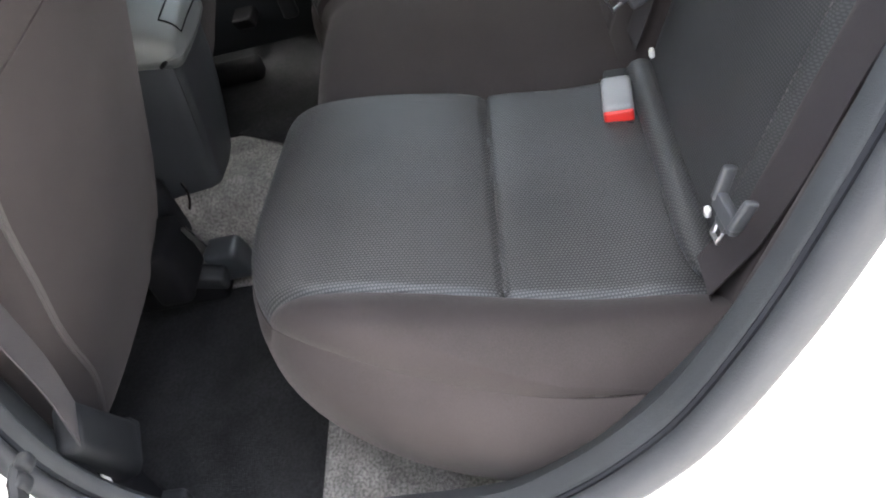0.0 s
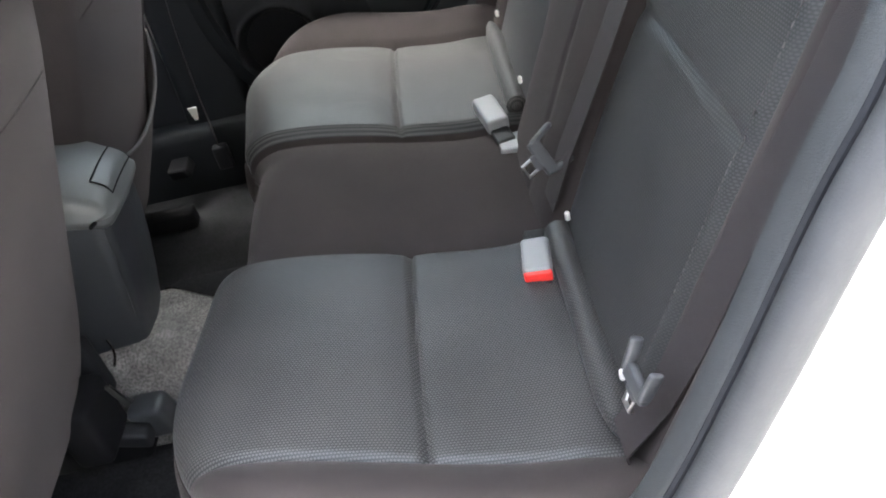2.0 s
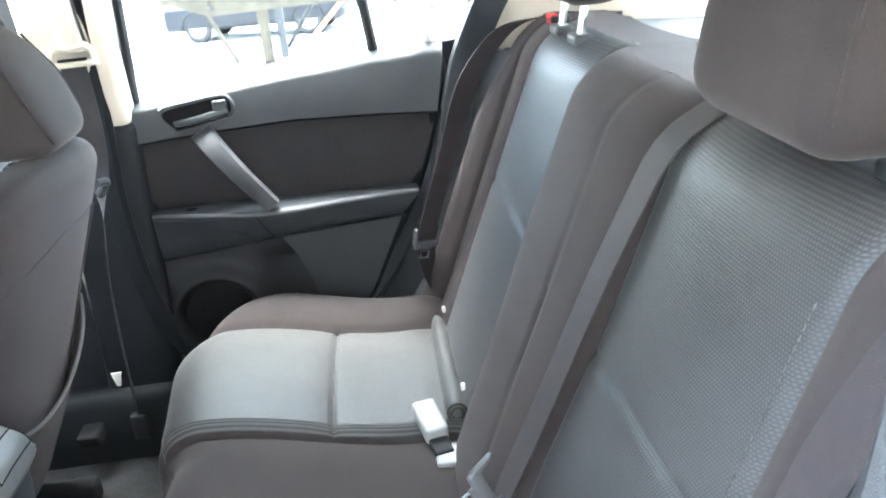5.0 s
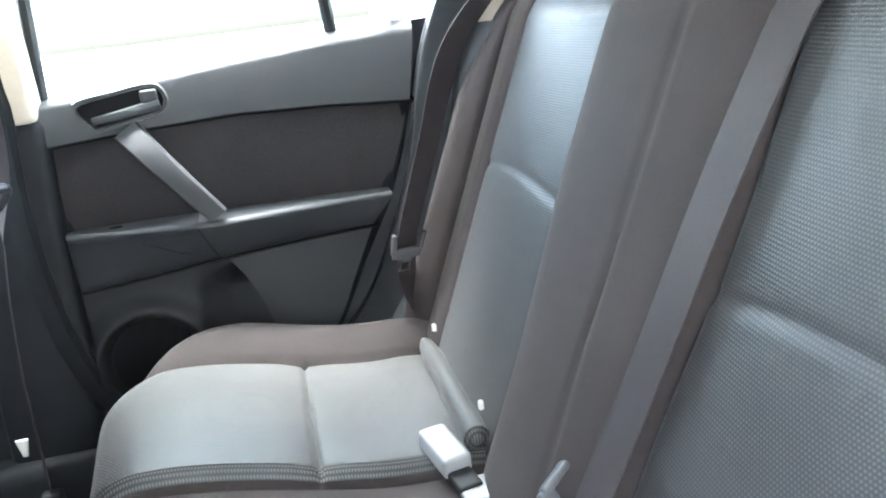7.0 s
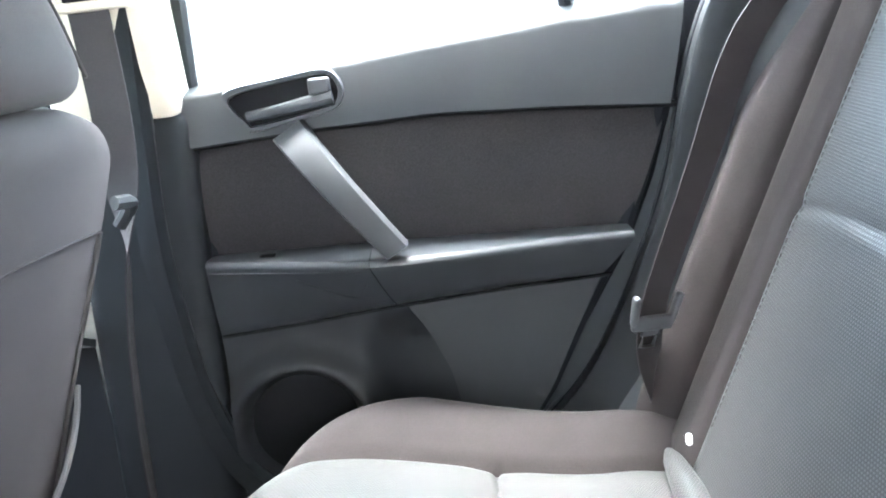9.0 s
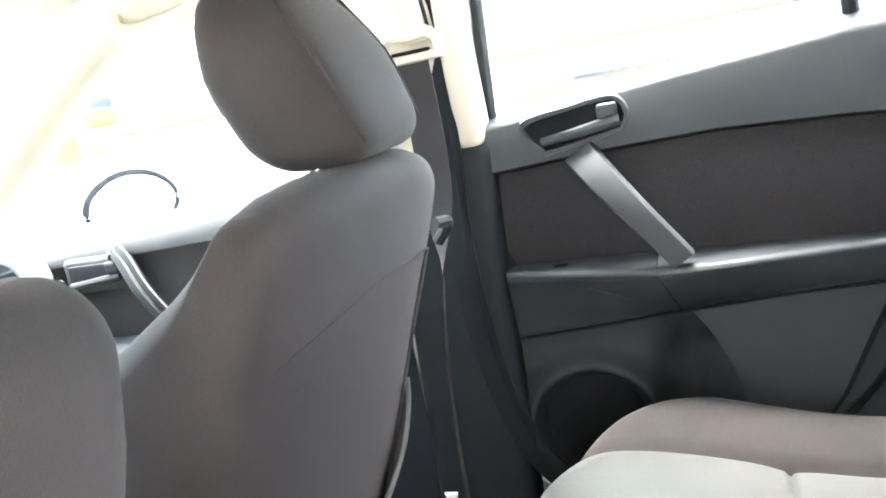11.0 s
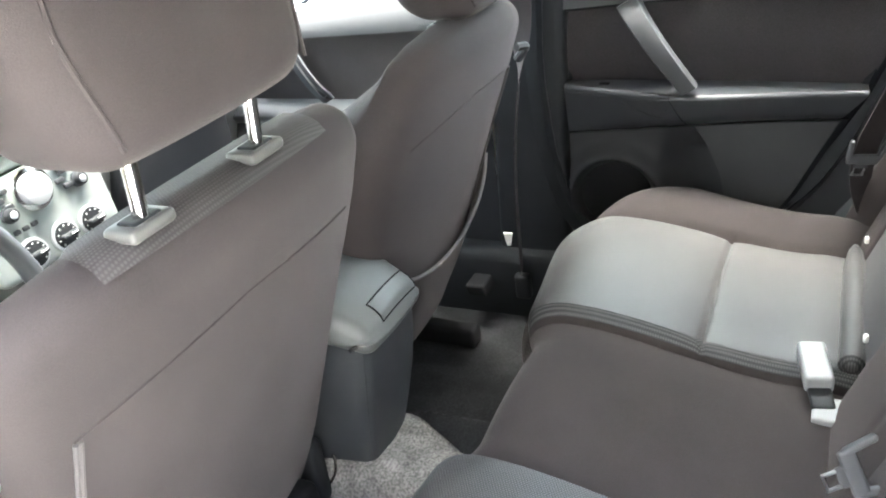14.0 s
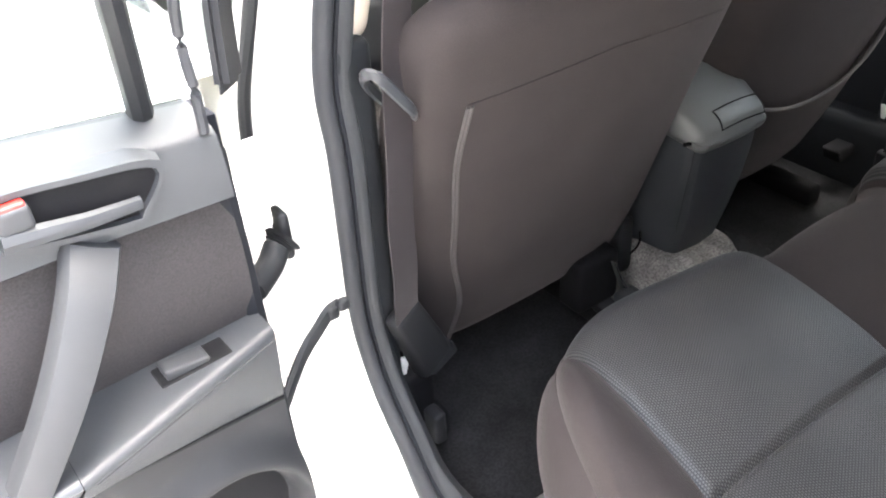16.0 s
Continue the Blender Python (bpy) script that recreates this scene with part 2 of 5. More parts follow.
def tube(pts, radius, n=8, flat=1.0, up=(0, 0, 1), bm=None, closed=False, caps=True):
    """A round or oval bar along a line of points; radius may change along it."""
    bm = bm or bmesh.new()
    pts = [Vector(p) for p in pts]
    rad = radius if isinstance(radius, (list, tuple)) else [radius] * len(pts)
    rings = []
    for i, p in enumerate(pts):
        a = pts[i - 1] if (i or closed) else p
        b = pts[(i + 1) % len(pts)] if (i < len(pts) - 1 or closed) else p
        d = (b - a).normalized()
        s = d.cross(Vector(up))
        s = s.normalized() if s.length > 1e-4 else d.orthogonal().normalized()
        w = s.cross(d).normalized()
        rings.append([bm.verts.new(p + (s * math.cos(6.28319 * k / n) + w * math.sin(6.28319 * k / n) * flat) * rad[i]) for k in range(n)])
    for i in range(len(rings) - (0 if closed else 1)):
        a, b = rings[i], rings[(i + 1) % len(rings)]
        for k in range(n):
            bm.faces.new((a[k], a[(k + 1) % n], b[(k + 1) % n], b[k]))
    if caps and not closed:
        bm.faces.new(rings[0])
        bm.faces.new(rings[-1])
    return bm


def spline(pts, k=8):
    """Points of a smooth line through the given ones."""
    P = [Vector(p) for p in pts]
    P = [2 * P[0] - P[1]] + P + [2 * P[-1] - P[-2]]
    out = []
    for i in range(1, len(P) - 2):
        a, b, c, d = P[i - 1:i + 3]
        for j in range(k):
            t = j / k
            out.append(0.5 * (2 * b + (c - a) * t + (2 * a - 5 * b + 4 * c - d) * t * t + (3 * b - a - 3 * c + d) * t ** 3))
    return out + [P[-2]]


def prism(outline, w0, w1, place, bevel=0.0, seg=2):
    """A plate with that outline in (u, v), between the depths w0 and w1; place maps (u, v, w) to a point."""
    bm = bmesh.new()
    lo = [bm.verts.new(place(u, v, w0)) for u, v in outline]
    hi = [bm.verts.new(place(u, v, w1)) for u, v in outline]
    bm.faces.new(lo)
    top = bm.faces.new(hi)
    k = len(outline)
    for i in range(k):
        bm.faces.new((lo[i], lo[(i + 1) % k], hi[(i + 1) % k], hi[i]))
    if bevel:
        bmesh.ops.bevel(bm, geom=list(top.edges), offset=bevel, segments=seg, profile=0.6, affect="EDGES")
    return bm


def band(centers, sides, width, t=0.0016):
    """A flat strap along the points, with a side direction at each."""
    bm = bmesh.new()
    k = len(centers)
    rows = []
    for c, s in zip(centers, sides):
        c, s = Vector(c), Vector(s).normalized()
        rows.append([bm.verts.new(c + s * (width * (j / 4 - 0.5))) for j in range(5)])
    for i in range(k - 1):
        for j in range(4):
            bm.faces.new((rows[i][j], rows[i][j + 1], rows[i + 1][j + 1], rows[i + 1][j]))
    return thicken(bm, t)


def lerp(a, b, t):
    return a + (b - a) * t


def table(x, rows):
    """Value at x on a line of (x, value) knots."""
    if x <= rows[0][0]:
        return rows[0][1]
    for (a, p), (b, q) in zip(rows, rows[1:]):
        if x <= b:
            return lerp(p, q, (x - a) / (b - a))
    return rows[-1][1]


def soft_step(a, b, x):
    t = max(0.0, min(1.0, (x - a) / (b - a)))
    return t * t * (3 - 2 * t)


# ================= rear bench: cushion =================
HALF = 0.626
INNER = 0.165


def outer_seam(y):
    """Line between the patterned insert and the side bolster."""
    return 0.528 - 0.085 * y


CUSHION_EDGES = [lambda y: -HALF, lambda y: -outer_seam(y), lambda y: -INNER, lambda y: INNER, outer_seam, lambda y: HALF]


def front_line(x):
    """How far forward the cushion reaches."""
    a = abs(x)
    y = 0.524 - 0.018 * soft_step(0.42, 0.18, a) - 0.030 * (1 - soft_step(0.10, 0.19, a))
    if a > 0.36:
        k = min(1.0, (a - 0.36) / (HALF - 0.36))
        y = 0.10 + (y - 0.10) * (1 - k ** 2.6) ** (1 / 2.2)
    return y


def groove(d, width, depth):
    return -depth * math.exp(-(d / width) ** 2)


def cushion_top(x, y):
    z = 0.592 + 0.058 * soft_step(0.10, 0.44, y) - 0.012 * soft_step(0.10, 0.0, y)
    a = abs(x)
    seam = outer_seam(y)
    pad = 0.013 * (1 - abs((a - 0.335) / 0.185) ** 4) if a < 0.335 else 0.013 - 0.018 * ((a - 0.335) / 0.185) ** 2
    pad += groove(y - 0.240, 0.004, 0.007) + groove(y - 0.240, 0.024, 0.0045)
    middle = -0.023 + 0.022 * (1 - (x / INNER) ** 2)
    side = -0.004 + 0.041 * math.sin(math.pi * max(0.0, min(1.0, (a - seam) / 0.165)) ** 0.9)
    z += lerp(lerp(middle, pad, soft_step(INNER - 0.007, INNER + 0.009, a)), side, soft_step(seam - 0.004, seam + 0.010, a))
    z += groove(a - seam, 0.0045, 0.005)
    edge = 0.066
    d = front_line(x) - y
    if a > 0.45:
        d = min(d, (HALF - a) * 1.15)
    d = max(0.0, d)
    if d < edge:
        z -= 0.72 * edge * (1 - math.sqrt(max(0.0, 1 - (1 - d / edge) ** 2)))
    return z


def cushion_patch(left, right, nx, ny):
    def f(u, v):
        k = 1 - (1 - v) ** 1.5
        y = 0.5 * k
        for _ in range(4):
            x = lerp(left(y), right(y), u)
            y = front_line(x) * k
        return (x, y, cushion_top(x, y))
    return sheet(f, nx, ny)


bench = thing("rear_bench", "dark cloth rear bench with patterned seat and back inserts", "car seat", (0, 0.25, 0.30))
for nm, i, mat, nx in (("bolster", 0, CLOTH, 26), ("seat_insert", 1, CUSHION, 70), ("centre_seat", 2, CLOTH, 50), ("seat_insert", 3, CUSHION, 70), ("bolster", 4, CLOTH, 26)):
    part(nm, cushion_patch(CUSHION_EDGES[i], CUSHION_EDGES[i + 1], nx, 170), mat, bench, "grey patterned cloth insert with a sewn crease" if mat is CUSHION else "")


def cushion_skirt(u, v):
    a = lerp(-1, 1, u)
    x = HALF * (math.copysign(1 - (1 - abs(a)) ** 1.8, a))
    y = front_line(x)
    tuck = 0.05 * v * v
    z = lerp(cushion_top(x, y), 0.36, v)
    puff = math.sin(v ** 0.7 * math.pi)
    return (x * (1 - tuck * 0.8 + 0.048 * puff * soft_step(0.4, 0.6, abs(x))), y - tuck + 0.020 * puff, z)


part("front_skirt", sheet(cushion_skirt, 120, 14), CLOTH, bench)
for s in (-1, 1):
    part("end_skirt", sheet(lambda u, v: (s * HALF * (1 - 0.04 * v * v + 0.048 * math.sin(v ** 0.7 * math.pi)), lerp(-0.03, 0.10, u), lerp(cushion_top(s * HALF, 0.05), 0.36, v)), 4, 8), CLOTH, bench)
for xs in ((-0.520, -0.4, -0.2, -0.172), (0.172, 0.2, 0.35, 0.520)):
    line = spline([(x, 0.044, 0.604) for x in xs])
    part("rear_roll", tube(line, [0.0175 * min(1.0, 0.30 + 0.35 * math.sqrt(min(k, len(line) - 1 - k))) for k in range(len(line))], 12), CUSHION, bench, "patterned cloth roll along the back edge")
edge_line = []
for k in range(81):
    a = lerp(-1, 1, k / 80)
    x = HALF * math.copysign(1 - (1 - abs(a)) ** 1.8, a)
    edge_line.append((x * 0.998, front_line(x) + 0.001, cushion_top(x, front_line(x)) - 0.002))
part("edge_seam", tube(edge_line, 0.0022, 6), CLOTH, bench)

# ================= rear bench: backrest =================
LEAN = 0.40


def back_y(z):
    return 0.020 - (z - 0.62) * LEAN


BACK_CUTS = [-0.66, -0.490, -0.172, 0.172, 0.490, 0.66]
TOP = 1.145


def inner_cut(z):
    """Half width of the centre pad."""
    return 0.150 + 0.024 * soft_step(0.70, 0.95, z)


def back_front(x, z):
    """Forward face of the backrest."""
    y = back_y(z)
    a = abs(x)
    crease = 0.882 + 0.017 * math.sin(math.pi * max(0.0, min(1.0, (a - 0.175) / 0.315)))
    cut = inner_cut(z)
    if a < cut:
        y += 0.012 * (1 - (a / cut) ** 2) + 0.020 * (1 - (a / cut) ** 8) + groove(x + 0.045, 0.004, 0.004)
    elif a < 0.49:
        y += 0.010 * math.sin(math.pi * (a - cut) / (0.49 - cut))
        fade = soft_step(cut - 0.006, cut + 0.008, a) * soft_step(0.502, 0.480, a)
        y += fade * (groove(z - crease, 0.0075, 0.0035) + 0.0012 / (1 + math.exp(max(-60.0, min(60.0, (z - crease) / 0.003)))) * math.exp(-max(0.0, crease - z) / 0.14))
    else:
        y += 0.006 * soft_step(0.49, 0.52, a)
        y += 0.034 * soft_step(0.570, 0.612, a) * soft_step(1.14, 0.95, z) + groove(a - 0.570, 0.007, 0.022) - 0.020 * soft_step(0.62, 0.665, a) ** 2
    for c in (cut, 0.490):
        y += groove(a - c, 0.005, 0.008)
    r = 0.06
    d = TOP - z
    if d < r:
        y -= r * (1 - math.sqrt(max(0.0, 1 - (1 - d / r) ** 2)))
    return y


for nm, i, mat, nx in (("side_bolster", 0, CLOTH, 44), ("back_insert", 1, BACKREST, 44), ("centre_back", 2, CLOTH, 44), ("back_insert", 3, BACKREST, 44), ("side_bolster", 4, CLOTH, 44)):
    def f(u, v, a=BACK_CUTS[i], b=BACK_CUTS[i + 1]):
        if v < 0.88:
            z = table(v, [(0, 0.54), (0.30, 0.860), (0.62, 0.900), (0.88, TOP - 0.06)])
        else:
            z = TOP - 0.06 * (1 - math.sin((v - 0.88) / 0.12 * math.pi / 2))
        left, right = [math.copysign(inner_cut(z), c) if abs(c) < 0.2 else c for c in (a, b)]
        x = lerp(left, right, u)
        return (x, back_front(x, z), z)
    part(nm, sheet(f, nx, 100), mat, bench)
for x in (-0.474, 0.474):
    bm = bmesh.new()
    for k in range(56):
        z0 = 0.655 + 0.0075 * k
        tube([(x, back_front(x, z) + 0.0008, z) for z in (z0, z0 + 0.0045)], 0.0007, 5, up=(1, 0, 0), bm=bm)
    part("stitch_line", bm, THREAD, bench, "dashed grey stitching")
part("top_and_back", sheet(lambda u, v: (lerp(-0.66, 0.66, u), back_front(lerp(-0.66, 0.66, u), TOP) - (0.09 * min(1, v * 2)), TOP - 0.004 * math.sin(v * 3) - max(0, v - 0.5) * 0.9), 60, 12), CLOTH, bench)
under(bench)


def headrest(x, y, z, w, d, h, name, label, lean=0.25, post_gap=0.13, posts=0.09, cloth=CLOTH):
    t = thing(name, label, "headrest", (x, y, z - posts))

    def warp(v):
        k = v.z / h + 0.5
        s = 1 - 0.22 * max(0, k - 0.35) ** 1.5 - 0.10 * max(0, 0.3 - k)
        return Vector((v.x * s, v.y * (1 - 0.25 * max(0, k - 0.5)) - v.z * lean, v.z))
    pad = part("cushion", rbox((x, y, z + h / 2), (w, d, h), 0.045, 5, warp), cloth, t)
    for s in (-1, 1):
        edge = [Vector((x, y, z + h / 2)) + warp(Vector((s * (w / 2 - 0.0135), d / 2 - 0.0125, lerp(-h / 2 + 0.034, h / 2 - 0.034, i / 14)))) for i in range(15)]
        part("piped_seam", tube(edge, 0.0022, 6, up=(1, 0, 0)), cloth, pad)
    for s in (-1, 1):
        px = x + s * post_gap / 2
        off = lean * h / 2
        if posts > 0.05:
            part("post", tube([(px, y + off + posts * lean, z - posts), (px, y + off - 0.02 * lean, z + 0.03)], 0.0065, 10, up=(0, 1, 0)), CHROME, t, "chrome post")
            part("guide", rbox((px, y + off + posts * lean, z - posts + 0.004), (0.052, 0.030, 0.016), 0.006, 3), GUIDE, t)
    under(t)
    return t


headrest(-0.335, -0.232, 1.150, 0.255, 0.12, 0.17, "rear_headrest", "dark cloth rear headrest set low on the backrest", lean=0.2, posts=0.02)
headrest(0.378, -0.237, 1.190, 0.27, 0.12, 0.17, "rear_headrest", "dark cloth rear headrest raised on chrome posts", lean=0.2, post_gap=0.12, posts=0.055)

# white clips along the foot of the backrest
for x in (-0.470, -0.192, 0.198, 0.484):
    c = part("trim_clip", rbox((x, 0.030, 0.637), (0.008, 0.007, 0.013), 0.003, 3), CLIP)
    tagged(c, "small white plastic clip at foot of backrest", "clip", "backrest clips")

# ================= buckles and belts =================
def buckle(name, label, m, red, stalk, long):
    t = thing(name, label, "belt buckle")
    t.matrix_world = m
    shell = part("housing", rbox((0, 0, 0), (0.037, long, 0.027), 0.006, 4), BUCKLE, t)
    if red:
        part("release_button", rbox((0, long / 2 - 0.003, -0.001), (0.0355, 0.012, 0.019), 0.004, 3), RED, shell, "red release button")
        part("slot_frame", rbox((0, long / 2 + 0.003, -0.009), (0.032, 0.010, 0.006), 0.002, 3), DARK, shell)
    part("stalk", rbox((0, -0.045 if stalk > 0 else 0.05, -0.008), (0.030, 0.06, 0.010), 0.004, 3), BUCKLE if stalk < 0 else DARK, t)
    return t


def facing(at, y, up=(0, 0, 1)):
    """A pose whose y axis points along y."""
    y = Vector(y).normalized()
    x = y.cross(Vector(up)).normalized()
    z = x.cross(y)
    m = Matrix((x, y, z)).transposed().to_4x4()
    m.translation = at
    return m


buckle("belt_buckle", "grey belt buckle with red button on cushion", facing((-0.229, 0.080, 0.607), (-0.98, 0.10, 0.05)), True, 1, 0.068)
buckle("belt_buckle", "pale grey belt buckle lying face down on cushion", facing((0.161, 0.089, 0.607), (0.96, 0.20, 0.08)), False, 1, 0.080)
part("latch_plate", rbox((0.090, 0.068, 0.588), (0.05, 0.040, 0.012), 0.004, 3), BUCKLE)
tagged(bpy.context.scene.objects["latch_plate"], "grey plastic belt latch lying on centre seat", "belt latch")


def tongue(parent, p, side, down, scale=1.0):
    """The tongue on a belt: plastic bow and steel plate with a slot."""
    p, side, down = Vector(p), Vector(side).normalized() * 0.88, Vector(down).normalized() * 0.88
    out = side.cross(down).normalized() * 0.88
    m = Matrix((( *side,),( *down,),( *out,))).transposed().to_4x4()
    m.translation = p
    bow = rbox((0, 0.006, 0), (0.056, 0.020, 0.011), 0.004, 3, m=m)
    for k in (-1, 1):
        rbox((k * 0.0275, -0.012, 0.001), (0.009, 0.042, 0.014), 0.004, 3, lambda v: Vector((v.x - 0.12 * k * v.y, v.y, v.z)), bm=bow, m=m)
    rbox((0, 0.018, 0), (0.026, 0.014, 0.007), 0.003, 2, bm=bow, m=m)
    held = part("bow", bow, TONGUE, parent, "dark grey plastic bow")
    ring = [m @ Vector(v) for v in ((-0.009, 0.012, 0), (-0.009, 0.040, 0), (0.009, 0.040, 0), (0.009, 0.012, 0))]
    part("steel_plate", tube(ring, 0.0026, 6, closed=True), STEEL, held, "bright steel tongue with a slot")


def belt(label, pts, sides, tongue_at=None, tongue_side=None, tongue_down=None):
    t = thing("rear_seat_belt", label, "seat belt", pts[-1])
    part("webbing", band(pts, sides, 0.047), WEB, t)
    if tongue_at:
        tongue(t, tongue_at, tongue_side, tongue_down)
    under(t)
    return t


def on_back(line, lift=0.007):
    """A strap line laid on the backrest, from (x, z) knots."""
    pts = spline([(x, 0, z) for x, z in line])
    ys = [max(back_front(p.x + d, p.z) for d in (-0.02, -0.01, 0.0, 0.01, 0.02)) + lift for p in pts]
    for _ in range(6):
        ys = [ys[0]] + [max(b, (a + b + c) / 3) for a, b, c in zip(ys, ys[1:], ys[2:])] + [ys[-1]]
    return [(p.x, y, p.z) for p, y in zip(pts, ys)]


over = [(-0.586, -0.27, 1.150), (-0.585, -0.235, 1.153)] + on_back([(-0.584, 1.138), (-0.571, 1.04), (-0.553, 0.94), (-0.543, 0.85), (-0.545, 0.76), (-0.538, 0.68)], 0.006) + [(-0.534, 0.05, 0.62), (-0.534, 0.04, 0.56)]
belt("black belt webbing with grey tongue over the backrest side", over, [(1, 0.0, 0.08)] * len(over), (-0.568, 0.034, 0.738), (1, 0.05, -0.15), (0.05, 0.32, -0.92))
over = [(-0.188, -0.27, 1.145), (-0.186, -0.235, 1.150)] + on_back([(-0.186, 1.138), (-0.170, 1.0), (-0.156, 0.85), (-0.138, 0.70)], 0.006) + [(-0.130, 0.045, 0.62)]
belt("black centre belt webbing with grey tongue over the backrest", over, [(1, 0.05, 0.05)] * len(over), (-0.138, 0.040, 0.700), (-0.30, -0.42, -0.85), (-0.45, 0.80, -0.25))
over = spline([(0.555, -0.24, 1.150), (0.563, -0.150, 1.140), (0.570, -0.095, 1.092), (0.574, -0.055, 1.028), (0.575, -0.016, 0.920), (0.576, 0.022, 0.820), (0.580, 0.042, 0.755), (0.598, 0.044, 0.68), (0.620, 0.015, 0.58)])
belt("black belt webbing with grey tongue hanging beside the backrest", over, [Vector((0.25, -0.97, 0)).lerp(Vector((0.62, -0.74, -0.25)), soft_step(8, 44, k)) for k in range(len(over))], (0.570, 0.044, 0.746), (0.20, -0.97, -0.05), (0.05, 0.25, -0.96))

# ================= front seats =================
def front_seat(cx, top_y, top_z, name, label, w, inner):
    """inner: the side of the tunnel, +1 or -1."""
    t = thing(name, label, "car seat", (cx, top_y + 0.2, 0.35))
    lean, base = 0.38, 0.41
    h = top_z - base
    depth = 0.19 if inner > 0 else 0.235
    pivot = 0.055 - depth / 2

    def warp(v):
        k = v.z / h + 0.5
        a = 2 * v.x / w
        s = 1 - (0.04 if inner > 0 and v.x < 0 else 0.08) * soft_step(0.78, 1.0, k) - (0.22 * soft_step(1.05, 0.0, k) if inner > 0 and v.x < 0 else (-0.03 if inner > 0 else 0.05) * soft_step(0.85, 0.0, k))
        y = v.y if v.y < pivot else pivot + (v.y - pivot) * lerp(1.0, 0.19 if inner > 0 else 0.145, soft_step(0.62 if inner > 0 else 0.70, 1.0, k))
        rear = max(0.0, min(1.0, 0.5 - v.y / 0.08))
        y += rear * (0.028 * abs(a) ** 3 - 0.006 * math.cos(a * 1.5) + 0.012 * soft_step(0.25, 0.0, k))
        if inner > 0 and v.x < 0 and v.y > -depth / 2 + 0.06:
            s *= lerp(1.0, 0.86, soft_step(-depth / 2 + 0.06, depth / 2 - 0.02, v.y))
        return Vector((v.x * s, y - v.z * lean, v.z - (0.018 if inner > 0 else 0.035) * soft_step(0.6, 1.0, k) * a ** 4))
    cy = top_y + depth / 2 + (h / 2) * lean
    part("backrest", rbox((cx, cy, base + h / 2), (w, depth, h), 0.055, 7, warp), CLOTH, t)

    def on(x, z, lift=0.002):
        v = warp(Vector((x, -depth / 2, z - base - h / 2)))
        return Vector((cx + v.x, cy + v.y - lift, base + h / 2 + v.z))
    sx = w / 2 - (0.070 if inner > 0 else 0.062)
    # piped seams of the back cover
    out = -inner
    for k in (-0.0024, 0.0024):
        part("back_seam", tube([on(out * (sx - (0.05 if inner > 0 else 0.0) * soft_step(0.80, 0.44, z) + 0.003 * math.sin(z * 31)) + k, z, 0.0015) for z in [0.44 + 0.017 * i for i in range(31)] if z < top_z - 0.115], 0.0024, 6), STITCH, t, "raised double seam")
    part("back_seam", tube([on(x * sx, top_z - 0.118 - 0.012 * abs(x), 0.0) for x in [i / 8 for i in range(-8, 9)]], 0.0014, 6), CLOTH, t)
    # patterned strip over the top
    def strip(u, v):
        x = lerp(-0.165, 0.165, u)
        y0 = lerp(-depth / 2 + 0.014, depth / 2 - 0.055, v)
        k = max(0.0, (-(depth / 2 - 0.055) - y0) / 0.055)
        q = warp(Vector((x, y0, h / 2 - 0.055 * (1 - math.sqrt(1 - k * k)))))
        return Vector((cx + q.x, cy + q.y - 0.001, base + h / 2 + q.z + 0.0045))
    if inner > 0:
        part("top_insert", sheet(strip, 20, 10), STRIP, t, "patterned cloth strip over the seat top")
    part("seat_cushion", rbox((cx, top_y + 0.56, 0.47), (0.50, 0.52, 0.16), 0.05, 4), CLOTH, t)
    for s in (-1, 1):
        part("seat_rail", rbox((cx + s * 0.20, top_y + 0.42, 0.335), (0.045, 0.46, 0.045), 0.01, 3), BLACK, t)
    part("rail_cover", rbox((cx + (0.229 if inner > 0 else 0.305), top_y + (0.180 if inner > 0 else 0.215), 0.358 if inner > 0 else 0.402), (0.052, 0.060, 0.064) if inner > 0 else (0.070, 0.045, 0.026), 0.012 if inner > 0 else 0.006, 4, lambda v: Vector((v.x, v.y + 0.25 * v.z, v.z))), GLOSS if inner > 0 else BLACK, t, "black rail end cover")
    part("rail_bracket", rbox((cx + inner * 0.19, top_y + 0.25, 0.375), (0.035, 0.14, 0.03), 0.008, 3, lambda v: Vector((v.x, v.y, v.z + 0.3 * v.y))), DARK, t)
    part("recliner_cover", rbox((cx + inner * (w / 2 - 0.02), top_y + 0.275, 0.455), (0.035, 0.08, 0.12), 0.012, 4), DARK, t)
    return t, on


def rail_parts(seat):
    """Lever, shroud and bright fittings at the rear end of the seat rail."""
    part("rail_shroud", rbox((-0.165, 0.775, 0.430), (0.10, 0.06, 0.11), 0.015, 4), BLACK, seat)
    arm = part("lever_arm", tube([(-0.150, 0.732, 0.476), (-0.124, 0.742, 0.428), (-0.095, 0.750, 0.380)], [0.004, 0.006, 0.011], 8, flat=0.5), GUIDE, seat, "grey steel lever arm")
    part("lever_edge", tube([(-0.150, 0.728, 0.479), (-0.100, 0.744, 0.384)], 0.0016, 6), CHROME, arm)
    part("bright_hook", tube(spline([(-0.114, 0.726, 0.481), (-0.098, 0.727, 0.486), (-0.091, 0.727, 0.500), (-0.092, 0.727, 0.517)]), 0.0022, 6), CHROME, seat, "bright steel hook")


driver, on_driver = front_seat(-0.336, 0.534, 1.082, "driver_seat", "brown-grey cloth front seat with its back to the bench", 0.563, 1)
rail_parts(driver)
under(driver)
passenger, on_pass = front_seat(0.295, 0.562, 1.062, "passenger_seat", "dark cloth front seat with a sagging map pocket", 0.52, -1)


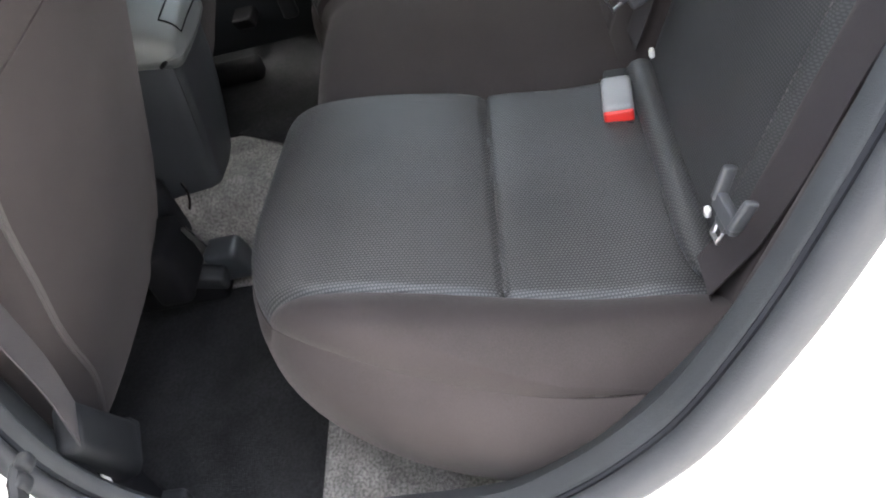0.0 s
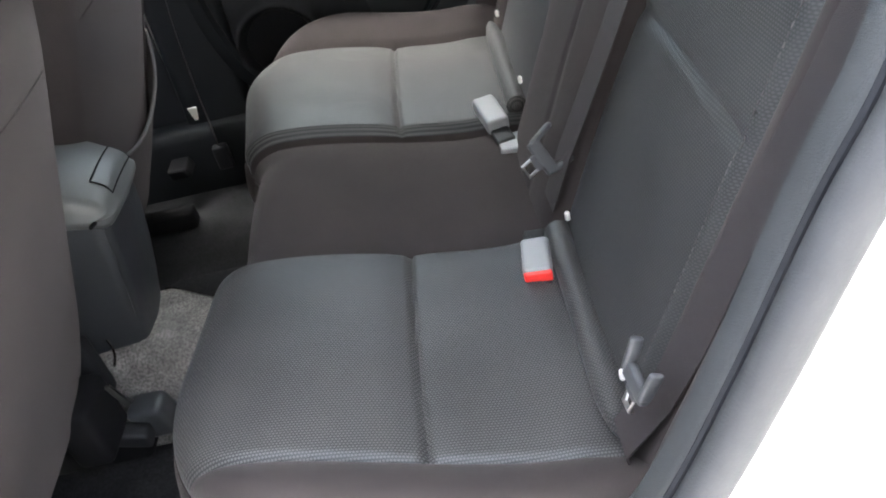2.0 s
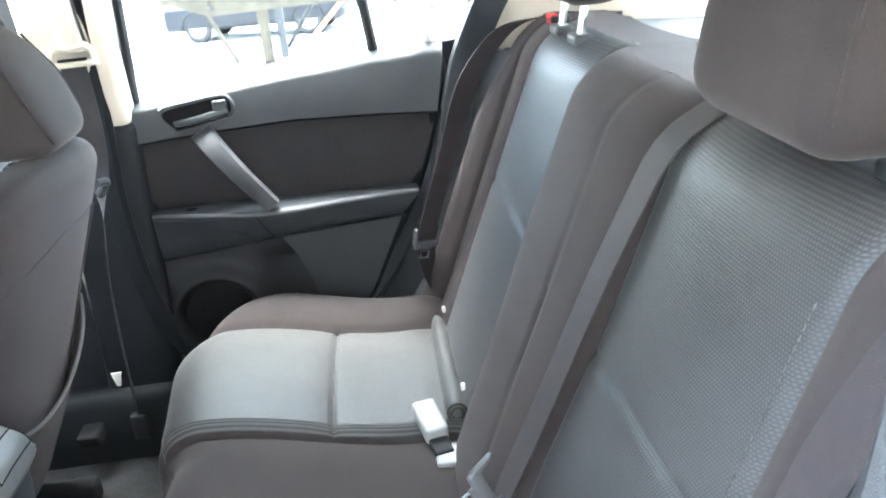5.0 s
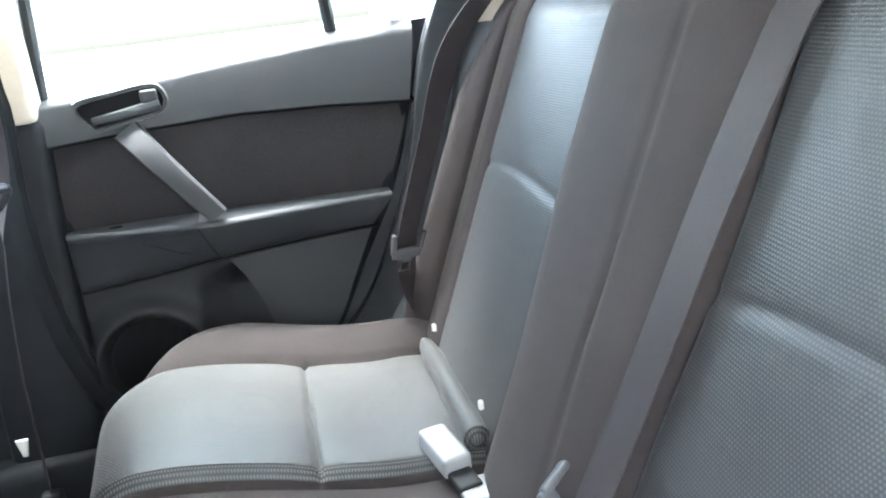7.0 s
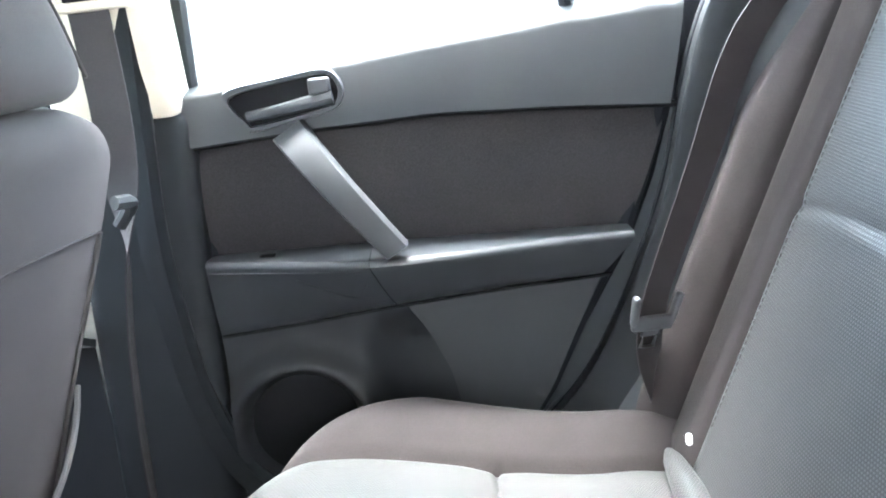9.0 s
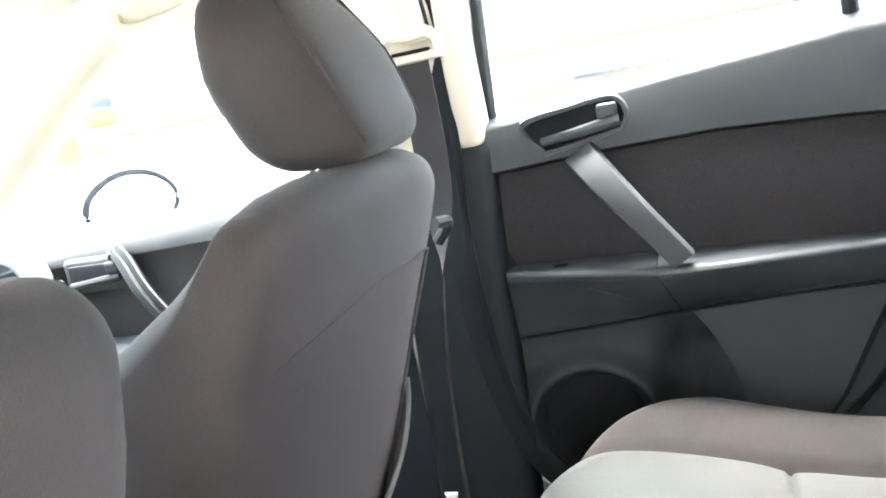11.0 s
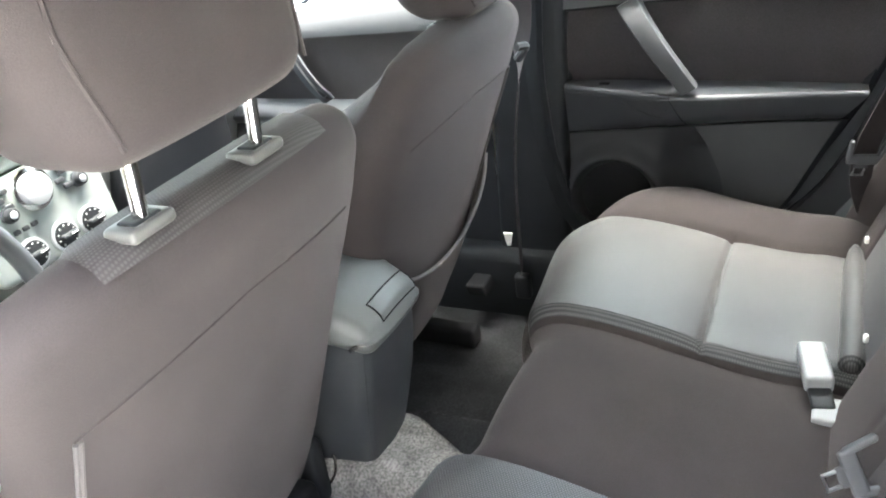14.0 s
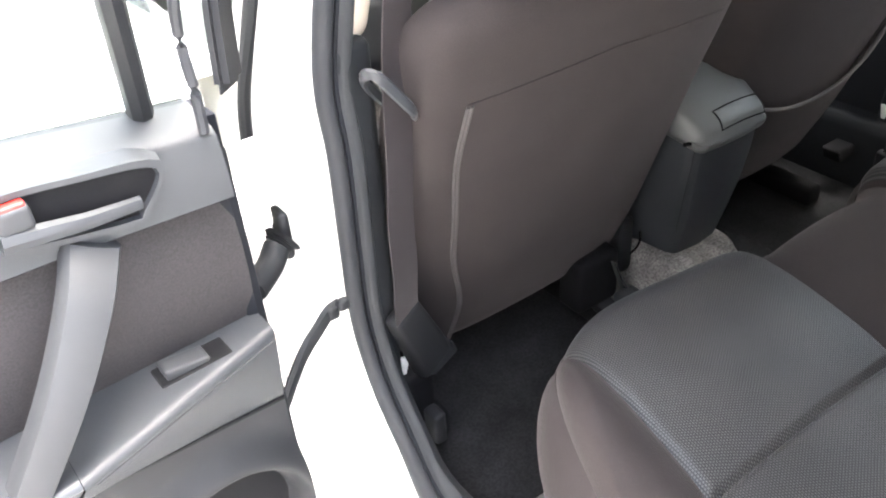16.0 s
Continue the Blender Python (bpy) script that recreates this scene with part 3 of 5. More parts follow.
def pocket(u, v):
    x = lerp(-0.215, 0.215, u)
    a = x / 0.215
    top = 0.655 + 0.10 * a ** 2 * (1 if a > 0 else 0.55)
    z = lerp(0.445, top, v)
    return on_pass(x, z, 0.004 + 0.022 * (v ** 2) * (1 - a ** 4))


bag = part("map_pocket", thicken(sheet(pocket, 24, 14), 0.002), CLOTH, passenger, "sagging cloth map pocket")
part("pocket_binding", tube([pocket(i / 24, 1.0) for i in range(25)], 0.0035, 6), THREAD, bag, "grey bound edge")
under(passenger)


def front_headrest(cx, base_y, base_z, gap, w, d, h, raise_, label, back, lean, taper=0.22):
    t = thing("front_headrest", label, "headrest", (cx, base_y, base_z))

    def warp(v):
        k = v.z / h + 0.5
        a = 2 * v.x / w
        s = 1 - taper * soft_step(0.4, 1.05, k) - 0.13 * soft_step(0.55, 0.0, k)
        y = v.y * (1 - 0.28 * soft_step(0.5, 1.0, k))
        if v.y < 0:
            y += 0.014 * abs(a) ** 3
        return Vector((v.x * s, y + v.z * lean, v.z))
    c = Vector((cx, back + d / 2, base_z + raise_ + h / 2))
    pad = part("cushion", rbox(c, (w, d, h), 0.042, 6, warp), CLOTH, t)
    for s in (-1, 1):
        seam = []
        for i in range(15):
            v = warp(Vector((s * (w / 2 - 0.026), -d / 2 + 0.002, lerp(-h / 2 + 0.02, h / 2 - 0.02, i / 14))))
            seam.append(c + v)
        part("piped_seam", tube(seam, 0.0022, 6), CLOTH, pad)
        px = cx + s * gap / 2
        bar = part("post", tube([(px, base_y, base_z - 0.02), (px, base_y - 0.012, base_z + raise_ + 0.035)], 0.0068, 12, up=(0, 1, 0)), CHROME, t, "chrome post")
        part("guide", rbox((px, base_y, base_z + 0.004), (0.050, 0.033, 0.012), 0.005, 3), GUIDE, bar, "worn grey post guide")
        part("guide_collar", rbox((px, base_y - 0.001, base_z + 0.0095), (0.030, 0.020, 0.005), 0.002, 3), DARK, bar)
    under(t)


front_headrest(-0.360, 0.567, 1.081, 0.152, 0.308, 0.14, 0.222, 0.060, "brown-grey cloth headrest raised on chrome posts", 0.522, 0.16, 0.30)
front_headrest(0.349, 0.634, 1.050, 0.14, 0.236, 0.130, 0.184, 0.012, "dark cloth headrest set low on its seat", 0.588, 0.33)

# ================= console =================
console = thing("centre_console", "black plastic centre console with padded armrest lid", "console", (0.015, 0.9, 0.36))


def console_warp(v):
    k = v.z / 0.35 + 0.5
    rear = soft_step(0.0, -0.31, v.y)
    return Vector((v.x * lerp(0.70, 1.0, soft_step(0.0, 0.75, k)) * (1 - 0.08 * rear) + rear * (0.012 + 0.030 * (1 - k) ** 1.5), v.y + rear * (0.085 * (1 - k) ** 1.5 + 0.008 * (v.x / 0.09) ** 2), v.z))


part("body", rbox((0.005, 0.955, 0.540), (0.178, 0.62, 0.35), 0.022, 5, console_warp), PLASTIC, console)


def lid_warp(v):
    crown = 0.012 * (1 - (v.x / 0.096) ** 2) if v.z > 0 else 0.0
    rear = soft_step(-0.06, -0.195, v.y)
    return Vector((v.x * (1 - 0.12 * rear) + 0.013 * rear, v.y + rear * 0.006 * (v.x / 0.096) ** 2 + (0.006 * rear if v.z > 0 else 0.0), v.z + v.y * 0.10 + crown - 0.040 * rear ** 2 * (1 if v.z > 0 else 0.4)))


lid_part = part("armrest_lid", rbox((0.005, 0.835, 0.752), (0.194, 0.40, 0.070), 0.022, 6, lid_warp), LID, console, "satin grey padded lid")


def lid_edge(x, turn, lift=0.0):
    """A point of the lid's rear edge: turn goes from its top (0) round to its back (90)."""
    a = radians(turn)
    return Vector((0.005, 0.835, 0.752)) + lid_warp(Vector((x, -0.178 - (0.022 + lift) * math.sin(a), 0.013 + (0.022 + lift) * math.cos(a))))


catch = part("lid_catch", sheet(lambda u, v: lid_edge(lerp(-0.040, 0.078, u), lerp(4, 78, v), 0.0012), 16, 8), LID, lid_part, "wide catch in the lid's rear edge")
gap = [lid_edge(lerp(-0.042, 0.080, i / 12), 0, 0.0006) for i in range(13)] + [lid_edge(0.080, a, 0.0006) for a in (20, 40, 60)] + [lid_edge(lerp(0.080, -0.042, i / 12), 82, 0.0006) for i in range(13)] + [lid_edge(-0.042, a, 0.0006) for a in (60, 40, 20)]
part("catch_gap", tube(gap, 0.0013, 6, closed=True), BLACK, catch, "dark line round the catch")
corner = [Vector((0.005, 0.955, 0.540)) + console_warp(Vector((-0.0826, -0.3036, z))) for z in [0.148 - 0.0165 * i for i in range(12)]]
part("corner_seam", tube(corner, 0.0016, 6, up=(1, 0, 0)), GREY, console, "pale edge between side and rear panel")
part("rear_seam", tube([(0.005 + x, 0.650 + 0.018 * (x / 0.09) ** 2, 0.704) for x in [i * 0.014 for i in range(-6, 7)]], 0.003, 6), BLACK, console, "dark joint below the lid")
under(console)

# ================= floor =================
def floor_z(x, y):
    return 0.30 + 0.143 * soft_step(0.150, 0.070, abs(x - 0.030))


fl = part("floor", thicken(sheet(lambda u, v: (lerp(-0.70, 0.72, u), lerp(-0.1, 1.9, v), floor_z(lerp(-0.70, 0.72, u), 0)), 140, 30), 0.02), CARPET)
tagged(fl, "grey carpeted car floor", "floor", kind="structure")
for x0, x1, y0, y1, lab in ((-0.615, -0.125, 0.54, 1.05, "black carpet mat in the footwell"), (0.112, 0.66, 0.30, 1.05, "black carpet mat in the far footwell"), (-0.64, -0.14, 1.06, 1.80, "black carpet mat before the front seat"), (0.10, 0.66, 1.06, 1.80, "black carpet mat before the front seat")):
    def mat_skin(u, v, x0=x0, x1=x1, y0=y0, y1=y1):
        y = lerp(y0, y1, v)
        x = lerp(x0 + (0.62 * (max(0.58, y) - 0.708) if x0 == 0.112 else 0.0), x1, u)
        edge = min(u, 1 - u, v, 1 - v)
        return (x, y, floor_z(x, y) + 0.004 + 0.010 * min(1, edge * 30))
    m_ = part("floor_mat", thicken(sheet(mat_skin, 60, 60), 0.004), MAT)
    tagged(m_, lab, "floor mat", "floor mats")

# ================= rear doors =================
SILL = [(0, 1.054), (0.25, 1.083), (0.45, 1.104), (0.62, 1.118)]
TRIM = [(0, 0.983), (0.15, 0.991), (0.30, 0.994), (0.45, 0.986), (0.62, 0.972)]
REAR = [(0.36, 0.24), (0.45, 0.30), (0.52, 0.345), (0.62, 0.415), (0.70, 0.455), (0.83, 0.525), (0.95, 0.568), (1.06, 0.60), (1.12, 0.612)]
FRONT = [(0.36, 0.10), (0.45, 0.045), (0.52, 0.012), (0.60, 0.0), (1.12, 0.0)]


def rear_door(m, label, out):
    """Local u runs from the hinge edge to the rear, w towards the passengers, z up. m places it."""
    t = thing("rear_door", label, "car door")
    t.matrix_world = m
    P = lambda u, z, w: Vector((u, w, z))

    def field(z0, z1, w, nu=30, nz=10, u0=None, u1=None):
        def f(a, b):
            z_mid = lerp(z0(0.3) if callable(z0) else z0, z1(0.3) if callable(z1) else z1, b)
            ua = u0(z_mid) if u0 else table(z_mid, FRONT)
            ub = u1(z_mid) if u1 else table(z_mid, REAR)
            u = lerp(ua, ub, a)
            za = z0(u) if callable(z0) else z0
            zb = z1(u) if callable(z1) else z1
            z = lerp(za, zb, b)
            return P(u, z, w(u, z, b))
        return sheet(f, nu, nz)

    sill = lambda u: table(u, SILL)
    trim = lambda u: table(u, TRIM)
    belt_line = lambda u: table(u, [(0, 0.842), (0.20, 0.838), (0.30, 0.835), (0.55, 0.826)])
    foot = lambda u: table(u, [(0, 0.743), (0.115, 0.750), (0.235, 0.760), (0.367, 0.768), (0.50, 0.772)])
    part("upper_trim", field(trim, sill, lambda u, z, b: 0.006 - 0.012 * b ** 2 - 0.05 * (max(0, b - 0.8) / 0.2) ** 2, 30, 24), UPPER, t, "grained dark grey upper trim")
    part("cloth_panel", field(belt_line, trim, lambda u, z, b: -0.014 + 0.010 * math.sin(b * 3.14), 30, 12), PANELCLOTH, t, "brown-black cloth panel")
    part("trim_joint", tube([P(u, trim(u) - 0.001, -0.002) for u in [0.59 * i / 24 for i in range(25)]], 0.0042, 6, up=(0, 1, 0)), BLACK, t, "dark joint under the upper trim")
    part("foot_joint", tube([P(u, foot(u) - 0.002, 0.004) for u in [0.50 * i / 20 for i in range(21)]], 0.0028, 6, up=(0, 1, 0)), BLACK, t, "dark joint under the armrest")
    # armrest and shelf: a sloping face with a flat ledge on top
    def ledge(ua, ub, top_w, low_w, drop, nu, tail=0.0):
        def f(a, b):
            if b < 0.55:
                k = b / 0.55
                z = lerp(foot(0.3), belt_line(0.3), k)
            u_end = ub + (0.842 - lerp(0.76, 0.838, min(1, b / 0.55))) * 0.3 if tail == 0 else min(ub, table(lerp(0.76, 0.83, min(1, b / 0.55)), REAR))
            u_beg = ua if tail == 0 else ua + (0.842 - lerp(0.76, 0.838, min(1, b / 0.55))) * 0.3
            u = lerp(u_beg, u_end, a)
            w = top_w(u)
            if b < 0.55:
                k = b / 0.55
                return P(u, lerp(foot(u), belt_line(u) - 0.006, k), lerp(low_w, w, k ** 0.7))
            if b < 0.75:
                k = (b - 0.55) / 0.2 * math.pi / 2
                return P(u, belt_line(u) - 0.006 + 0.008 * math.sin(k), w - 0.008 * (1 - math.cos(k)))
            k = (b - 0.75) / 0.25
            return P(u, belt_line(u) + 0.002 - drop * math.sin(k * 3.14), lerp(w - 0.008, -0.016, k))
        return sheet(f, nu, 30)
    ledge_part = part("switch_shelf", ledge(0.0, 0.203, lambda u: 0.022 + 0.29 * u, 0.004, 0.0, 20), PLASTIC, t, "grained black switch shelf")
    part("armrest", ledge(0.2035, 0.60, lambda u: lerp(0.079, 0.030, soft_step(0.22, 0.54, u)), 0.004, 0.0, 30, tail=0.45), GLOSS, t, "satin black armrest")
    part("lip_joint", tube([P(u, belt_line(u) - 0.0115, lerp(0.004, 0.022 + 0.29 * u, 0.93) + 0.001) for u in [0.004 + 0.0095 * i for i in range(21)]], 0.0011, 5, up=(0, 1, 0)), GREY, ledge_part, "fine pale joint below the lip")
    if out < 0:
        part("switch_well", rbox(P(0.078, 0.8405, 0.010), (0.070, 0.030, 0.006), 0.002, 3), BLACK, ledge_part)
        part("window_switch", rbox(P(0.085, 0.845, 0.010), (0.042, 0.022, 0.012), 0.003, 3, lambda v: Vector((v.x, v.y, v.z + 0.12 * v.x))), GREY, ledge_part, "grey window switch")
    else:
        for line in (((0.112, 0.818), (0.140, 0.805), (0.168, 0.790), (0.183, 0.786)), ((0.197, 0.809), (0.192, 0.798))):
            part("scuff_mark", tube([P(u, z, lerp(0.004, 0.022 + 0.29 * u, min(1.0, max(0.0, (z - foot(u)) / (belt_line(u) - 0.006 - foot(u)))) ** 0.7) + 0.0003) for u, z in line], 0.0011, 5, up=(0, 1, 0)), GREY, ledge_part, "pale scuff in the plastic")
        part("switch_hole", rbox(P(0.075, 0.8405, 0.010), (0.020, 0.014, 0.006), 0.002, 3), BLACK, ledge_part, "empty switch hole")
    # lower panels
    arc = lambda z: table(z, [(0.36, 0.30), (0.60, 0.297), (0.66, 0.286), (0.72, 0.262), (0.78, 0.225)])
    def lower(u, z, b):
        w = 0.006
        d = math.hypot(u - 0.088, z - 0.606)
        w += 0.022 * math.exp(-((d - 0.090) / (0.012 if d < 0.09 else 0.020)) ** 2) - 0.012 * soft_step(0.078, 0.070, d)
        w -= 0.030 * soft_step(0.17, 0.24, u) * soft_step(0.76, 0.70, z)
        return w
    speaker = part("speaker_panel", field(0.36, foot, lower, 90, 110, u1=lambda z: min(arc(z), table(z, REAR))), DARK, t, "black moulded speaker panel")
    part("lower_panel", field(0.36, foot, lambda u, z, b: 0.010 - 0.012 * b, 16, 24, u0=lambda z: min(arc(z), table(z, REAR) - 0.005)), PANEL, t)
    grille = sheet(lambda a, b: P(0.088 + 0.074 * b * math.cos(a * 2 * math.pi), 0.606 + 0.074 * b * math.sin(a * 2 * math.pi), -0.004 + 0.006 * (1 - b * b)), 32, 6, close_u=True)
    part("speaker_grille", grille, BLACK, speaker)
    # pull handle
    line = spline([P(0.122, 0.994, 0.004), P(0.146, 0.966, 0.036), P(0.188, 0.912, 0.060), P(0.238, 0.846, 0.066)], 8)
    pull = bmesh.new()
    rows = []
    for i, p in enumerate(line):
        k = i / (len(line) - 1)
        hw = lerp(0.022, 0.0155, k)
        side = Vector((0.80, 0, 0.45)).normalized()
        prof = [(-1, -0.010), (-1, 0.006), (-0.86, 0.011), (0.1, 0.013), (0.86, 0.010), (1, 0.004), (1, -0.010)]
        rows.append([pull.verts.new(p + side * hw * a + Vector((0, b, 0))) for a, b in prof])
    for a, b in zip(rows, rows[1:]):
        for j in range(7):
            pull.faces.new((a[j], a[(j + 1) % 7], b[(j + 1) % 7], b[j]))
    pull.faces.new(rows[0]), pull.faces.new(rows[-1])
    part("pull_handle", pull, GREY, t, "grey plastic pull handle")
    # release handle
    def bezel(k):
        return [(0.060 + dx, 1.0 + dz) for dx, dz in ((0.0 - k, 0.036 + k), (0.018 - k * 0.5, 0.006 - k), (0.030, 0.002 - k), (0.105, 0.014 - k), (0.120 + k * 0.7, 0.018 - k * 0.7), (0.128 + k, 0.030), (0.124 + k * 0.7, 0.046 + k * 0.6), (0.110, 0.053 + k), (0.06, 0.048 + k))]
    def smooth_bezel(k):
        pts = [Vector((u, z, 0)) for u, z in bezel(k)]
        return [(p.x, p.y) for p in spline(pts[-2:] + pts + pts[:2], 5)[10:10 + 5 * len(pts)]]
    ring = bmesh.new()
    o = [ring.verts.new(P(u, z, -0.010)) for u, z in smooth_bezel(0.009)]
    a = [ring.verts.new(P(u, z, 0.012)) for u, z in smooth_bezel(0.006)]
    b = [ring.verts.new(P(u, z, 0.012)) for u, z in smooth_bezel(0.001)]
    c = [ring.verts.new(P(u, z, 0.002)) for u, z in smooth_bezel(-0.001)]
    for lo, hi in ((o, a), (a, b), (b, c)):
        for i in range(len(lo)):
            j = (i + 1) % len(lo)
            ring.faces.new((lo[i], lo[j], hi[j], hi[i]))
    surround = part("handle_bezel", ring, PLASTIC, t)
    # flat face; its black colour stands in for the shade inside the cup
    cup = bmesh.new()
    cup.faces.new([cup.verts.new(P(u, z, 0.0065)) for u, z in smooth_bezel(0.001)])
    part("handle_cup", cup, BLACK, surround)
    part("release_lever", tube([P(0.078, 1.013, 0.010), P(0.12, 1.018, 0.016), P(0.182, 1.026, 0.016)], [0.005, 0.006, 0.008], 8, flat=1.2), PLASTIC, surround, "dark grey release lever")
    part("lock_knob", rbox(P(0.168, 1.040, 0.014), (0.026, 0.014, 0.020), 0.004, 3), GREY, surround)
    if out < 0:
        part("lock_mark", rbox(P(0.168, 1.0505, 0.014), (0.022, 0.010, 0.004), 0.0015, 2), RED, surround, "red unlocked mark")
    # shell, glass, frame
    loop = [(table(z, FRONT), z) for z in (0.37, 0.45, 0.52, 0.60, 0.8, 1.04)] + [(u, table(u, SILL) - 0.01) for u in (0.0, 0.25, 0.45, 0.60)] + [(table(z, REAR), z) for z in (1.06, 0.95, 0.83, 0.70, 0.62, 0.52, 0.45, 0.37)]
    mid_u, mid_z = 0.28, 0.74
    grown = [(mid_u + (u - mid_u) * (1.05 if u < mid_u else 1.20), mid_z + (z - mid_z) * (1.03 if z < mid_z else 1.0)) for u, z in loop]
    part("door_frame", prism(grown, -0.075, -0.030, lambda u, v, w: P(u, v, w)), RUBBER, t, smooth=False)
    part("outer_shell", prism([(mid_u + (u - mid_u) * 1.09, mid_z + (z - mid_z) * (1.06 if z < mid_z else 1.0)) for u, z in loop], -0.17, -0.08, lambda u, v, w: P(u, v, w)), WHITE, t, "white painted door shell", smooth=False)
    seal_line = [P(u, z - 0.025 * soft_step(1.0, 1.04, z), -0.02) for u, z in loop]
    part("door_seal", tube(seal_line, 0.012, 8, closed=True, up=(0, 1, 0)), RUBBER, t)
    glass_loop = [(0.0, 1.03), (0.55, 1.085), (0.50, 1.30), (0.40, 1.385), (0.06, 1.40)]
    lean_in = lambda u, v, w: P(u, v, w + max(0, v - 1.08) * 0.36)
    pane = part("window_pane", prism(glass_loop, -0.062, -0.058, lean_in), GLASS, t, smooth=False)
    pane.visible_shadow = False
    foot_u = 0.040 if out < 0 else 0.0
    for a, b in (((foot_u, 1.04), (0.045 + foot_u * 0.5, 1.41)), ((0.045 + foot_u * 0.5, 1.41), (0.41, 1.395)), ((0.41, 1.395), (0.52, 1.30)), ((0.52, 1.30), (0.60, 1.08))):
        part("window_frame", tube([lean_in(*a, -0.055), lean_in(*b, -0.055)], 0.011 if a[0] < 0.1 and b[0] < 0.1 else 0.016, 8, flat=1.4), DARK if a[0] < 0.1 and b[0] < 0.1 else WHITE, t)
    if out < 0:
        part("edge_seal", tube(spline([P(0.009, 1.045, -0.002), P(0.009, 1.08, 0.0), P(0.009, 1.15, 0.002), lean_in(0.006, 1.28, 0.0), lean_in(0.03, 1.41, 0.0)]), 0.0048, 8), SEAL, t, "grey rubber along the door's front edge")
    part("window_divider", tube([lean_in(0.475, 1.07, -0.055), lean_in(0.44, 1.39, -0.055)], 0.011, 8), DARK, t)
    return t


far_dir = Vector((0.022, -0.57, 0)).normalized()
far = Matrix(((far_dir.x, far_dir.y, 0, 0.662), (far_dir.y, -far_dir.x, 0, 0.570), (0, 0, 1, 0), (0, 0, 0, 1)))
rear_door(far, "closed rear door with black trim, grey pull handle and speaker", 1)
ph = radians(86.8)
near = Matrix(((-math.sin(ph), math.cos(ph), 0, -0.8335), (-math.cos(ph), -math.sin(ph), 0, 0.5410), (0, 0, 1, -0.002), (0, 0, 0, 1)))
rear_door(near, "white rear door standing wide open, black inner trim", -1)

# ================= body around the openings =================
OPENING = [(0.575, 1.30), (0.59, 1.15), (0.606, 1.0), (0.612, 0.88), (0.605, 0.76), (0.59, 0.66), (0.55, 0.56), (0.47, 0.505), (0.36, 0.485), (0.27, 0.495), (0.20, 0.54), (0.145, 0.59), (0.092, 0.655), (0.035, 0.765), (-0.008, 0.875), (-0.048, 0.99), (-0.080, 1.07), (-0.115, 1.16), (-0.17, 1.23), (-0.17, 1.29), (-0.06, 1.345), (0.30, 1.365), (0.50, 1.355)]


NEAR_FRONT = [(0.625, 1.30), (0.648, 1.15), (0.672, 1.0), (0.670, 0.90), (0.677, 0.78), (0.681, 0.66), (0.655, 0.57), (0.588, 0.508), (0.48, 0.497), (0.36, 0.485)]
FAR_EDGE = {(-0.048, 0.99): (-0.034, 0.99), (-0.080, 1.07): (-0.058, 1.07), (-0.115, 1.16): (-0.096, 1.16), (-0.17, 1.23): (-0.140, 1.24)}


def opening_rim(s, x, name, label, paint, deep, outline, seal, trim):
    """Body rim, round rubber bulb and the plastic trim inside it; deep: how far the trim reaches into the car."""
    t = thing(name, label, "door opening", kind="structure")
    line = [Vector((s * (x(y) - max(0, z - 1.08) * 0.30), y, z)) for y, z in outline]
    ring = spline(line + [line[0]], 5)[:-1]
    n = len(ring)
    outward = []
    for i in range(n):
        d = (ring[(i + 1) % n] - ring[i - 1]).normalized()
        o = d.cross(Vector((1, 0, 0))).normalized()
        outward.append(-o if o.dot(Vector((0, ring[i].y - 0.26, ring[i].z - 0.9))) < 0 else o)

    def swept(prof):
        bm = bmesh.new()
        rows = [[bm.verts.new(ring[i] + outward[i] * a + Vector((-s * b, 0, 0))) for a, b in prof(ring[i])] for i in range(n)]
        for i in range(n):
            p, q = rows[i], rows[(i + 1) % n]
            for j in range(len(p) - 1):
                bm.faces.new((p[j], q[j], q[j + 1], p[j + 1]))
        return bm

    bulb = [Vector(p) for p in ring]
    part("door_rubber", tube([p + outward[i] * 0.003 for i, p in enumerate(bulb)], [0.0155 - 0.0045 * soft_step(0.40, 0.56, p.y) for p in bulb], 12, closed=True, up=(1, 0, 0)), seal, t, "rubber door seal")
    part("rubber_lip", tube([p - outward[i] * lerp(0.0095, 0.003, soft_step(0.40, 0.56, p.y)) + Vector((-s * 0.0125, 0, 0)) for i, p in enumerate(bulb)], 0.0030, 6, closed=True, up=(1, 0, 0)), RUBBER, t, "dark lip between rubber and trim")
    part("painted_rim", swept(lambda p: ((0.010, -0.004), (0.026, -0.012), (0.060, -0.020), (0.075, -0.05), (0.10, -0.075), (0.20, -0.085))), paint, t, "white painted body rim" if paint is WHITE else "")

    def inner(p):
        rear = soft_step(0.5, 0.3, p.y) * soft_step(0.54, 0.62, p.z)
        front = soft_step(0.40, 0.56, p.y)
        k = lerp(-0.013, -0.012 if s < 0 else -0.004, front)
        return ((0.002, 0.008), (k + 0.003, 0.016), (k, 0.020), (k, lerp(0.040, 0.026, front)), (k + 0.004, lerp(0.045, 0.030, front)), (lerp(0.004, 0.010, rear), lerp(lerp(0.060, 0.038, front), 0.5 * deep + 0.04, rear)), (lerp(0.03, 0.040, rear), lerp(lerp(0.075, 0.034, front), deep + 0.045, rear)))
    part("inner_trim", swept(inner), trim, t, "matt plastic trim inside the rubber")
    return t


opening_rim(1, lambda y: 0.690 - 0.035 * y, "door_opening_far", "far rear doorway with black rubber seal", DARK, 0.02, [FAR_EDGE.get(p, p) for p in OPENING], GLOSS, PILLAR)


